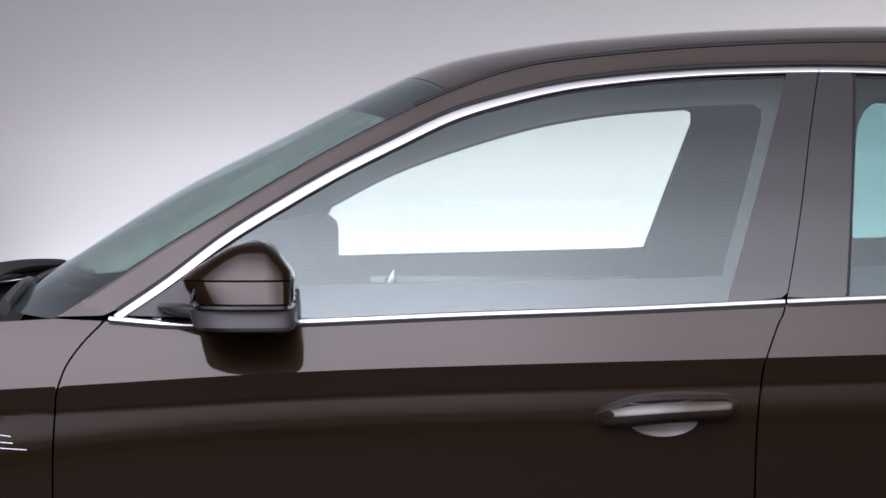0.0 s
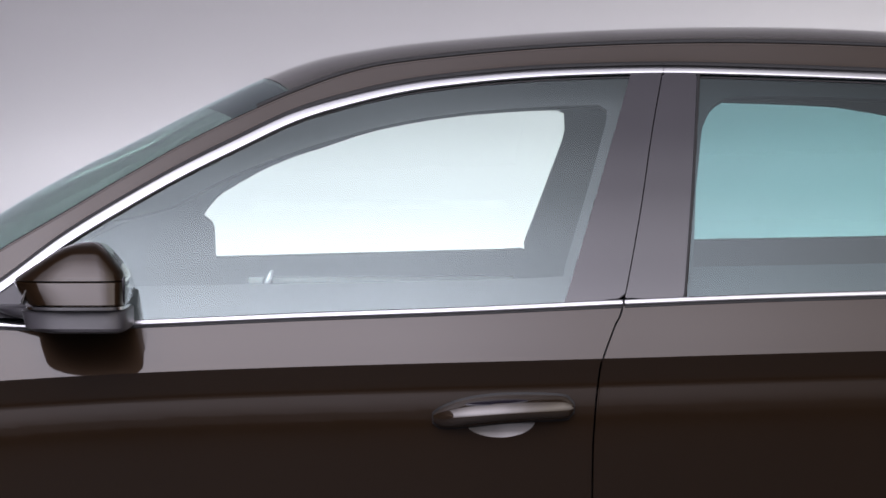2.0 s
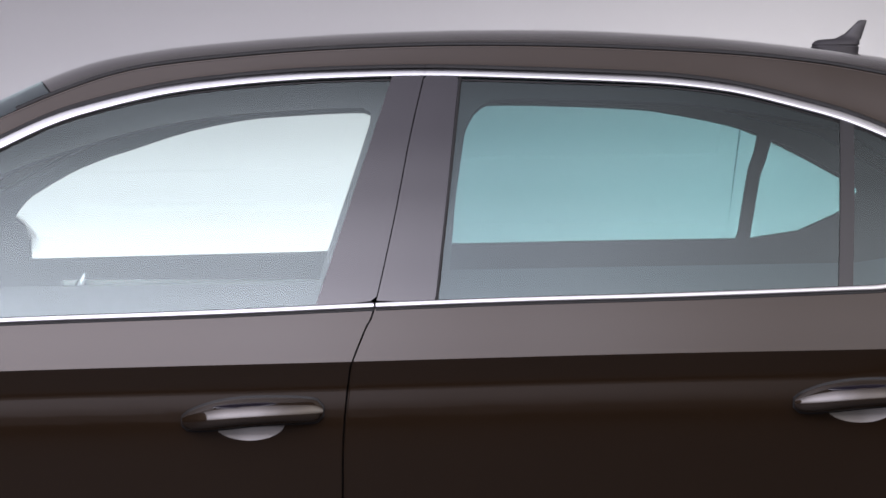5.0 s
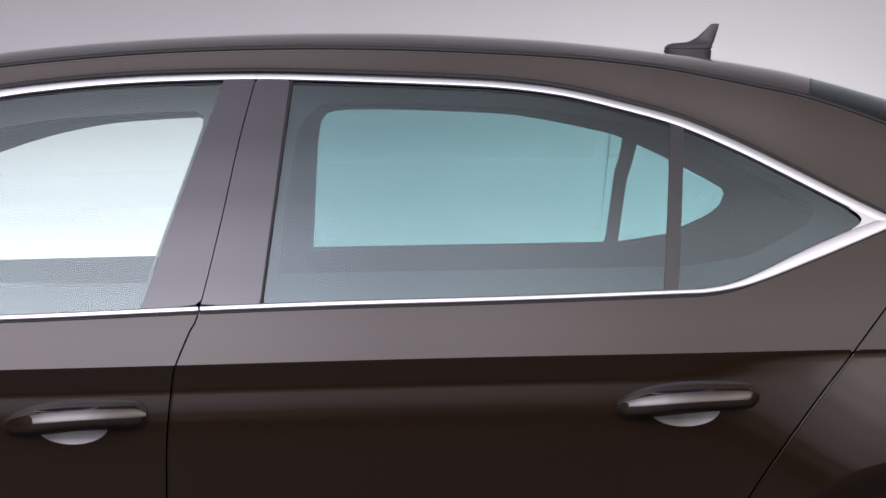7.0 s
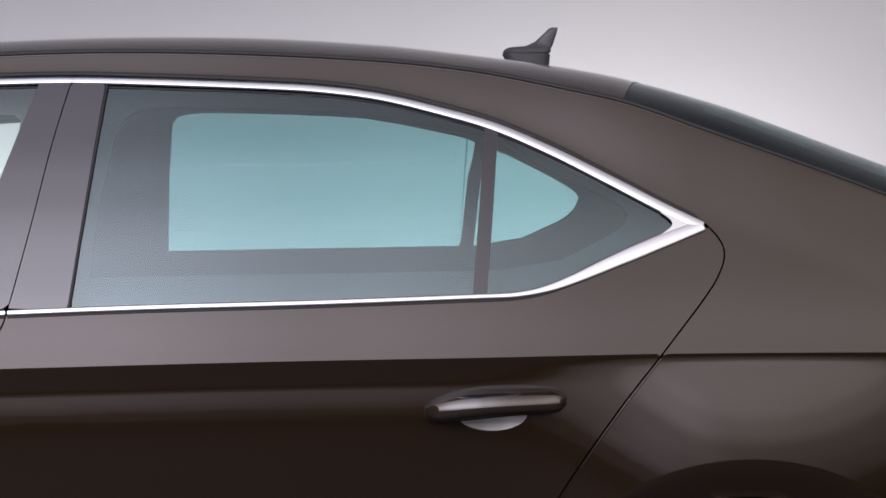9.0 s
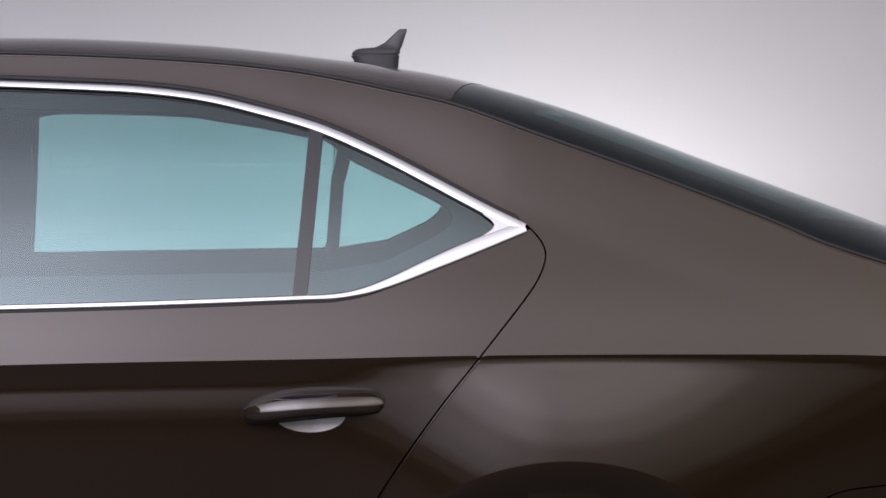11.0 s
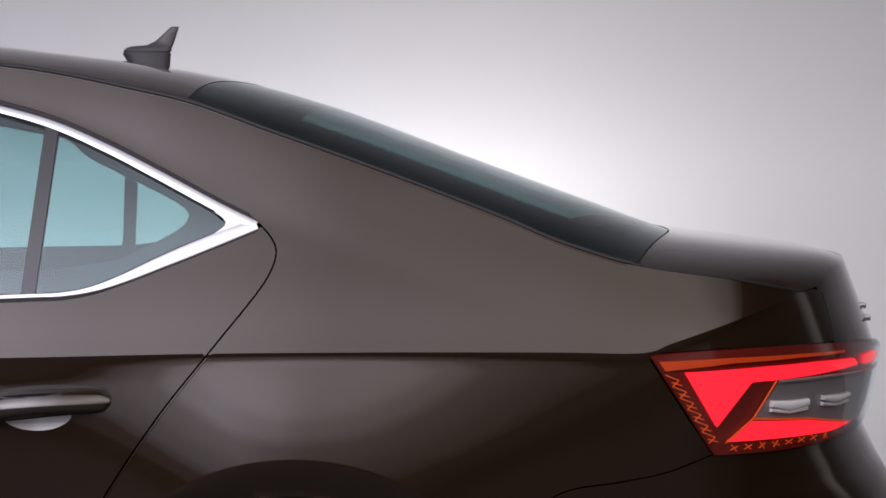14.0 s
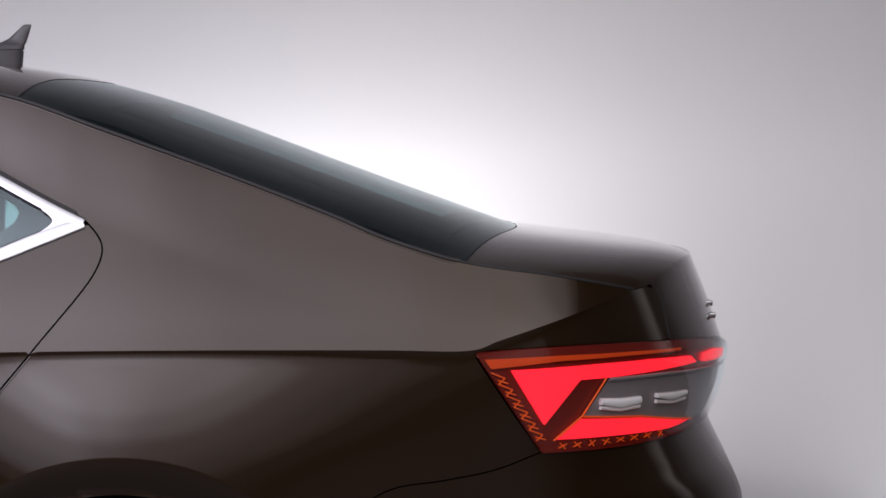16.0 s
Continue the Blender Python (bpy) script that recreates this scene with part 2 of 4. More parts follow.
def panel(name, outline, mat, parent, side=-1, offset=0.0, gap=0.002, flange=0.022, step=0.014, holes=(), crease=True, label="", lines=()):
    """A body panel cut out of the car's side by an outline in x and z, with returned edges."""
    from mathutils import geometry
    rim = clean(resample(list(outline) + [outline[0]], step * 0.8))
    rim = clean(inset(rim, gap)) if gap else rim
    loops = [rim] + [clean(resample(list(h) + [h[0]], step * 0.6)) for h in holes]
    pts, edges = [], []
    for lp in loops:
        k = len(pts)
        pts += lp
        edges += [(k + i, k + (i + 1) % len(lp)) for i in range(len(lp))]
    rx = [q[0] for q in rim]
    rz = [q[1] for q in rim]
    gx, gz = np.meshgrid(np.arange(min(rx), max(rx), step), np.arange(min(rz), max(rz), step))
    gx, gz = gx.ravel() + 0.1 * step, gz.ravel() + 0.1 * step
    ok = inside(rim, gx, gz)
    for h in loops[1:]:
        ok &= ~inside(h, gx, gz)
    if crease:
        ok &= np.abs(gz - crease_z(gx)) > step * 0.4
    for ln in lines:
        a = np.array(sorted(ln))
        ok &= np.abs(gz - np.interp(gx, a[:, 0], a[:, 1], left=9, right=9)) > 0.0025
    pts += list(zip(gx[ok], gz[ok]))
    if crease:
        cx = np.arange(min(rx), max(rx), step * 0.7)
        cz = crease_z(cx)
        k = len(pts)
        ins = inside(rim, cx, cz)
        pts += list(zip(cx[ins], cz[ins]))
        idx = np.where(ins)[0]
        edges += [(k + i, k + i + 1) for i in range(len(idx) - 1) if idx[i + 1] == idx[i] + 1]
    for ln in lines:
        ok = inside(rim, [q[0] for q in ln], [q[1] for q in ln])
        pts += [q for q, o in zip(ln, ok) if o]
    v2, e2, f2, *_ = geometry.delaunay_2d_cdt([Vector(p) for p in pts], edges, [], 0, 1e-6)
    v = np.array([tuple(p) for p in v2])
    tri = np.array([f for f in f2 if len(f) == 3])
    c = v[tri].mean(axis=1)
    keep = inside(rim, c[:, 0], c[:, 1])
    for h in loops[1:]:
        keep &= ~inside(h, c[:, 0], c[:, 1])
    tri, c = tri[keep], c[keep]
    # triangles face outwards
    a = v[tri]
    turn = (a[:, 1, 0] - a[:, 0, 0]) * (a[:, 2, 1] - a[:, 0, 1]) - (a[:, 1, 1] - a[:, 0, 1]) * (a[:, 2, 0] - a[:, 0, 0])
    tri[turn < 0] = tri[turn < 0][:, ::-1]
    y = half_width(v[:, 0], v[:, 1])
    nrm = body_normals(v[:, 0], v[:, 1])
    p3 = np.stack([v[:, 0], -y, v[:, 1]], 1) + nrm * offset
    # normals a hair inside each triangle keep the crease sharp
    q = v[tri] + 0.12 * (c[:, None, :] - v[tri])
    up = np.repeat((c[:, 1] > crease_z(c[:, 0]))[:, None], 3, 1)
    cq = crease_z(q[..., 0])
    qz = np.where(up, np.maximum(q[..., 1], cq + 0.0012), np.minimum(q[..., 1], cq - 0.0012)) if crease else q[..., 1]
    ln = body_normals(q[..., 0].ravel(), qz.ravel())
    faces = [tuple(t) for t in tri]
    lnorm = list(ln)
    verts = list(p3)
    if flange:
        count = {}
        for t in faces:
            for i in range(3):
                e = (t[i], t[(i + 1) % 3])
                count[tuple(sorted(e))] = None if tuple(sorted(e)) in count else e
        border = [e for e in count.values() if e]
        ids = sorted({i for e in border for i in e})
        low = {}
        for i in ids:
            low[i] = len(verts)
            verts.append(p3[i] - nrm[i] * flange)
        for i, j in border:
            faces.append((j, i, low[i], low[j]))
            d = np.cross(verts[low[i]] - verts[i], verts[j] - verts[i])
            d = -d / max(np.linalg.norm(d), 1e-9)
            lnorm += [d] * 4
    verts = np.array(verts)
    lnorm = np.array(lnorm)
    if side > 0:
        verts[:, 1] *= -1
        lnorm[:, 1] *= -1
        out, k, ln2 = [], 0, []
        for f in faces:
            out.append(f[::-1])
            ln2 += list(lnorm[k:k + len(f)][::-1])
            k += len(f)
        faces, lnorm = out, np.array(ln2)
    me = bpy.data.meshes.new(name)
    me.from_pydata([tuple(p) for p in verts], [], [tuple(int(i) for i in f) for f in faces])
    for p in me.polygons:
        p.use_smooth = True
    me.normals_split_custom_set([tuple(n) for n in lnorm])
    me.materials.append(mat)
    ob = new(name, me)
    ob.parent = parent
    if label:
        ob["label"] = label
    return ob


def strip(name, line, width, height, mat, parent, side=-1, offset=0.0, label="", seg=8):
    """A rounded moulding that runs along a line in x and z on the car's side. width: a number or one for each end and in between."""
    line = resample(line, 0.012)
    a = np.array(line)
    y = half_width(a[:, 0], a[:, 1])
    p = np.stack([a[:, 0], -y, a[:, 1]], 1)
    nrm = body_normals(a[:, 0], a[:, 1])
    t = np.gradient(p, axis=0)
    t /= np.linalg.norm(t, axis=1, keepdims=True)
    b = np.cross(nrm, t)
    w = np.full(len(a), width) if np.isscalar(width) else np.interp(np.linspace(0, 1, len(a)), np.linspace(0, 1, len(width)), width)
    bm = bmesh.new()
    rings = []
    for i in range(len(a)):
        ring = []
        for k in range(seg + 1):
            u = math.pi * k / seg
            c, s = math.cos(u), math.sin(u)
            c = math.copysign(abs(c) ** 0.6, c)
            q = p[i] + b[i] * c * w[i] / 2 + nrm[i] * (offset + height * s ** 0.6)
            ring.append(bm.verts.new((q[0], q[1] * (-side), q[2])))
        q = p[i] + nrm[i] * (offset - height)
        ring.append(bm.verts.new((q[0], q[1] * (-side), q[2])))
        rings.append(ring)
    for r0, r1 in zip(rings, rings[1:]):
        n = len(r0)
        for k in range(n):
            bm.faces.new((r0[k], r0[(k + 1) % n], r1[(k + 1) % n], r1[k]))
    bm.faces.new(rings[0])
    bm.faces.new(rings[-1])
    return part(name, bm, mat, parent, label, 50)


def sheet(name, fn, nu, nv, mat, parent, thick=0.0, label=""):
    """A smooth sheet from fn(u, v), u and v from 0 to 1, with an underside when thick is given."""
    bm = bmesh.new()
    g = [[bm.verts.new(fn(i / nu, j / nv)) for j in range(nv + 1)] for i in range(nu + 1)]
    for i in range(nu):
        for j in range(nv):
            bm.faces.new((g[i][j], g[i + 1][j], g[i + 1][j + 1], g[i][j + 1]))
    if thick:
        bmesh.ops.recalc_face_normals(bm, faces=bm.faces)
        bmesh.ops.solidify(bm, geom=bm.faces[:], thickness=thick)
    return part(name, bm, mat, parent, label, 60)


def loft(bm, rings):
    """Closes a skin over rings of points."""
    vs = [[bm.verts.new(p) for p in r] for r in rings]
    n = len(vs[0])
    for a, b in zip(vs, vs[1:]):
        for k in range(n):
            bm.faces.new((a[k], a[(k + 1) % n], b[(k + 1) % n], b[k]))
    bm.faces.new(vs[0])
    bm.faces.new(vs[-1])


def box(bm, x0, x1, y0, y1, z0, z1, bevel=0.0):
    r = bmesh.ops.create_cube(bm, size=1.0, matrix=Matrix.LocRotScale(((x0 + x1) / 2, (y0 + y1) / 2, (z0 + z1) / 2), None, (x1 - x0, y1 - y0, z1 - z0)))
    if bevel:
        es = list({e for v in r["verts"] for e in v.link_edges})
        bmesh.ops.bevel(bm, geom=es, offset=bevel, segments=3, affect="EDGES", profile=0.5)


# ---- studio ----
def studio():
    bm = bmesh.new()
    # the floor runs up the back in one cove
    prof = [(-12.0, 0.0), (2.0, 0.0), (4.3, 0.0)] + [(4.3 + 1.2 * math.sin(a), 1.2 - 1.2 * math.cos(a)) for a in np.linspace(0.08, math.pi / 2, 18)] + [(5.5, 7.0)]
    rows = []
    for y, z in prof:
        rows.append([bm.verts.new((x, y, z)) for x in (-14.0, 16.0)])
    for i, (a, b) in enumerate(zip(rows, rows[1:])):
        f = bm.faces.new((a[0], a[1], b[1], b[0]))
        f.material_index = 0 if i < 1 else 1
    ob = part("floor", bm, FLOOR, smooth=45)
    ob.data.materials.append(WALL)
    tagged(ob, "grey studio floor running up into a pale seamless cove", "floor", kind="structure")
    for name, x0, x1, y0, y1, z0, z1, lab in (
            ("wall_south", -14, 16, -12.2, -12, 0, 7, "plain grey studio wall facing the car's side"),
            ("wall_west", -14.2, -14, -12.2, 5.7, 0, 7, "plain grey studio end wall ahead of the car"),
            ("wall_east", 16, 16.2, -12.2, 5.7, 0, 7, "plain grey studio end wall behind the car"),
            ("ceiling", -14.2, 16.2, -12.2, 5.7, 7.0, 7.2, "plain dark studio ceiling")):
        bm = bmesh.new()
        box(bm, x0, x1, y0, y1, z0, z1)
        tagged(part(name, bm, ROOM, smooth=0), lab, "ceiling" if name == "ceiling" else "wall", kind="structure")


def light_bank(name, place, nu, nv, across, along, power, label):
    """A glowing diffuser, place(u, v) in space: its strength, tuned to the car's reflections, fades towards its edges.
    """
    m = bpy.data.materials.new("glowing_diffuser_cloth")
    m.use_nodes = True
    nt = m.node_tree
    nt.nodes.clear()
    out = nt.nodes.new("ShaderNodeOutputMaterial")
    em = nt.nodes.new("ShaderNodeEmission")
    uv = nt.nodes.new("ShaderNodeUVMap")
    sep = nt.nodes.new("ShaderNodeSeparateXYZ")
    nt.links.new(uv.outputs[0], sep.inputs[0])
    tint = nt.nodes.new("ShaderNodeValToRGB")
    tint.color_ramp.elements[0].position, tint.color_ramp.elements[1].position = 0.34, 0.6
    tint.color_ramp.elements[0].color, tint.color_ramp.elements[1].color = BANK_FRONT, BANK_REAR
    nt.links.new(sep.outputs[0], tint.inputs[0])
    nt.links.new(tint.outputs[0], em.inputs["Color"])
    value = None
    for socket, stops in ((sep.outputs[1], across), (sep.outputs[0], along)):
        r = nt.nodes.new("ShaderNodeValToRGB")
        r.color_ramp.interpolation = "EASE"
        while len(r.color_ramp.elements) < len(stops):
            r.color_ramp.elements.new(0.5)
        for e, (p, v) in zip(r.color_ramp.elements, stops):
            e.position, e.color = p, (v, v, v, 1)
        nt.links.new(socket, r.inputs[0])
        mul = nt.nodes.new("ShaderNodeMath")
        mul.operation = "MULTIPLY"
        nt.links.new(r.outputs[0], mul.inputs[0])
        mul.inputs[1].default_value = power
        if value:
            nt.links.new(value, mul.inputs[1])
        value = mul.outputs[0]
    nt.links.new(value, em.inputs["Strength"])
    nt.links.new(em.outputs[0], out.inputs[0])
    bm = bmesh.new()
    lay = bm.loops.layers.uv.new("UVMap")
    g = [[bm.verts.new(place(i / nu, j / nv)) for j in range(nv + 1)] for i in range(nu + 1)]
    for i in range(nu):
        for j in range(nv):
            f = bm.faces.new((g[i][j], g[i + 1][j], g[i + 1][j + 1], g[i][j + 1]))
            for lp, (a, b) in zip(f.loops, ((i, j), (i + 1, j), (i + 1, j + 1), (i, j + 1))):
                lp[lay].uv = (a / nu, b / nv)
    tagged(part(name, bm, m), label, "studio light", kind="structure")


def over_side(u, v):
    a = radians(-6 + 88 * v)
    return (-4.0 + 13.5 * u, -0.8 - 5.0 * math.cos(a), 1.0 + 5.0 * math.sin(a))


studio()
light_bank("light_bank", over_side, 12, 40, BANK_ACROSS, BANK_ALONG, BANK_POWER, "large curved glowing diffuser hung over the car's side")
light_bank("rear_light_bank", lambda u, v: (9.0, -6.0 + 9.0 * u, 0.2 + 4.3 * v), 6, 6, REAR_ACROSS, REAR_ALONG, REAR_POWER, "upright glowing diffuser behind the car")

# ---- the car ----
car = new("car")
tagged(car, "dark brown metallic saloon car with chrome window trim", "car")

BELT = [(-0.515, 0.943), (-0.383, 0.934), (-0.2, 0.938), (0.063, 0.949), (0.348, 0.959), (0.62, 0.971), (0.856, 0.98), (1.141, 0.988), (1.412, 0.998), (1.474, 1.001), (1.523, 1.01), (1.572, 1.027), (1.642, 1.057), (1.722, 1.09), (1.79, 1.116), (1.804, 1.122)]
ARC = [(-0.5, 0.945), (-0.416, 1.002), (-0.322, 1.073), (-0.226, 1.133), (-0.13, 1.188), (-0.033, 1.237), (0.066, 1.284), (0.164, 1.314), (0.263, 1.336), (0.362, 1.349), (0.462, 1.358), (0.561, 1.363), (0.708, 1.366), (0.851, 1.363), (1.049, 1.356), (1.147, 1.35), (1.246, 1.337), (1.343, 1.314), (1.44, 1.286), (1.536, 1.245), (1.631, 1.197), (1.726, 1.147), (1.79, 1.116), (1.804, 1.11)]
RAIL = [(-0.604, 0.946), (-0.512, 1.005), (-0.419, 1.066), (-0.323, 1.123), (-0.227, 1.181), (-0.13, 1.237), (-0.033, 1.286), (0.066, 1.33), (0.165, 1.365), (0.265, 1.384), (0.464, 1.404), (0.66, 1.414), (0.85, 1.416), (1.049, 1.411), (1.248, 1.4), (1.38, 1.386), (1.46, 1.373), (1.56, 1.352), (1.676, 1.325), (1.81, 1.277), (2.006, 1.207), (2.2, 1.133), (2.296, 1.092), (2.393, 1.06), (2.432, 1.051), (2.49, 1.041), (2.589, 1.027), (2.69, 1.007), (2.734, 0.998)]
belt_line, arc_line, rail_line = spline(BELT, 40), spline(ARC, 40), spline(RAIL, 40)
rail_foot = lerp_table([(-0.6, 0.99), (-0.5, 0.953)] + [(x, z + 0.008) for x, z in ARC[1:-1]] + [(2.0, 1.045), (2.2, 0.985), (2.5, 0.93), (3.0, 0.93)])
rail_z = lerp_table([(-0.9, 0.925), (-0.75, 0.936)] + RAIL + [(2.8, 1.012), (2.86, 1.03), (2.9, 1.036)])
FRONT_GAP = spline([(-0.518, 0.942), (-0.553, 0.906), (-0.579, 0.87), (-0.591, 0.838), (-0.598, 0.8), (-0.603, 0.646), (-0.6, 0.27)])
B_GAP = spline([(0.71, 1.377), (0.682, 1.256), (0.655, 1.116), (0.622, 0.969), (0.607, 0.934), (0.587, 0.884), (0.58, 0.856), (0.571, 0.761), (0.569, 0.645), (0.569, 0.27)])
REAR_GAP = spline([(1.8, 1.117), (1.819, 1.095), (1.827, 1.071), (1.817, 1.038), (1.79, 0.997), (1.719, 0.909), (1.634, 0.802), (1.541, 0.663), (1.49, 0.56), (1.462, 0.42), (1.455, 0.27)])


SEAM = spline([(2.2, 0.6), (2.302, 0.67), (2.4, 0.687), (2.485, 0.702), (2.562, 0.7275)])


def between(line, x0, x1):
    """The stretch of a line from x0 to x1, cut exactly there."""
    a = np.array(line)
    x0, x1 = max(x0, a[0, 0]), min(x1, a[-1, 0])
    cut = [(x, float(np.interp(x, a[:, 0], a[:, 1]))) for x in (x0, x1)]
    return [cut[0]] + [q for q in line if x0 < q[0] < x1] + [cut[1]]


def arch(cx, a0, a1, r=0.325, cz=0.345, n=40):
    return [(cx + r * math.cos(radians(a)), cz + r * math.sin(radians(a))) for a in np.linspace(a0, a1, n)]


def shifted(line, d):
    return [(x, z + d) for x, z in line]


def door_handle(door, cx, cz, side):
    """A bar handle with its dished cup, tilted a little up to the rear."""
    y0 = float(half_width(cx, cz))
    rot = math.tan(radians(3.4))
    bm = bmesh.new()
    rings = []
    for i in range(25):
        u = -1 + 2 * i / 24
        x = cx + u * 0.117
        k = max(0.0, 1 - abs(u) ** (5 if u < 0 else 14)) ** 0.5
        hz = (0.0225 - 0.003 * u) * (0.4 + 0.6 * k)
        dy = 0.012 + 0.03 * max(0, 1 - abs(u) ** 2.3)
        mid = cz + (x - cx) * rot - 0.005 * u * u
        top = 1.08 - 0.6 * max(0.0, -u) ** 2.0 - 0.12 * max(0.0, u) ** 2.5
        ring = []
        # section: back, top, upper chamfer, ridge, lower round
        for d, h in ((-0.2, 0.8), (0.1, 1.0), (0.35, 1.0), (0.45, 0.94), (0.79, 0.56), (0.85, 0.48), (0.985, -0.15), (1.0, -0.28), (0.88, -0.66), (0.7, -0.88), (0.4, -1.0), (0.1, -0.95), (-0.2, -0.8)):
            ring.append((x, side * (y0 + dy * d), mid + hz * h * (top if h > 0 else 1.0)))
        rings.append(ring)
    loft(bm, rings)
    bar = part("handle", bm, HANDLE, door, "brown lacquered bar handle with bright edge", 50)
    # black rim behind the bar, standing for the shadow in the gap round it
    bm = bmesh.new()
    rings = []
    for i in range(25):
        u = -1 + 2 * i / 24
        x = cx + u * 0.1185
        k = max(0.0, 1 - abs(u) ** (5 if u < 0 else 14)) ** 0.5
        hz = (0.0252 - 0.003 * u) * (0.4 + 0.6 * k)
        mid = cz + (x - cx) * rot - 0.005 * u * u
        top = 1.1 - 0.55 * max(0.0, -u) ** 2.0 - 0.1 * max(0.0, u) ** 2.5
        rings.append([(x, side * (y0 + d), mid + hz * h * (top if h > 0 else 1.0)) for d, h in ((-0.008, 0.9), (0.005, 1.0), (0.007, 0.9), (0.007, -0.9), (0.005, -1.0), (-0.008, -0.9))])
    loft(bm, rings)
    part("handle_gap_shade", bm, BLACK, bar, "thin black rim standing for the shadow round the handle", 50)
    # dark inset along the top of the bar
    bm = bmesh.new()
    rings = []
    for i in range(17):
        u = -1 + 2 * i / 16
        x = cx - 0.012 + u * 0.052
        k = max(0.05, 1 - u * u) ** 0.5
        mid = cz + (x - cx) * rot + 0.0155
        dy = 0.0125 + 0.03 * (1 - abs((x - cx) / 0.117) ** 2.3)
        rings.append([(x, side * (y0 + 0.735 * dy - 1.1 * 0.0045 * k * math.sin(t) + 0.001 * math.cos(t)), mid - 0.001 + 0.004 * k * math.sin(t)) for t in np.linspace(0, 2 * math.pi, 10, endpoint=False)])
    loft(bm, rings)
    part("handle_inset", bm, BLACK_GLOSS, bar, "dark inset on top of the handle", 60)
    # dished cup
    bm = bmesh.new()
    ccx, ccz = cx - 0.006, cz - 0.018
    rings = []
    for i in range(9):
        k = math.cos(i / 8 * math.pi / 2 * 0.96)
        dep = 0.006 * (1 - k * k)
        rings.append([(ccx + 0.06 * k * math.cos(a), side * (float(half_width(ccx + 0.06 * k * math.cos(a), ccz + 0.03 * k * math.sin(a))) - dep), ccz + 0.03 * k * math.sin(a)) for a in np.linspace(0, 2 * math.pi, 32, endpoint=False)])
    vs = [[bm.verts.new(p) for p in r] for r in rings]
    for a, b in zip(vs, vs[1:]):
        for k in range(32):
            bm.faces.new((a[k], a[(k + 1) % 32], b[(k + 1) % 32], b[k]))
    bm.faces.new(vs[-1])
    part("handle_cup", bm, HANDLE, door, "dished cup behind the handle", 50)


def cup_hole(cx, cz):
    return [(cx - 0.006 + 0.06 * math.cos(a), cz - 0.018 + 0.03 * math.sin(a)) for a in np.linspace(0, 2 * math.pi, 40, endpoint=False)]


HANDLES = ((0.42, 0.797), (1.438, 0.826))


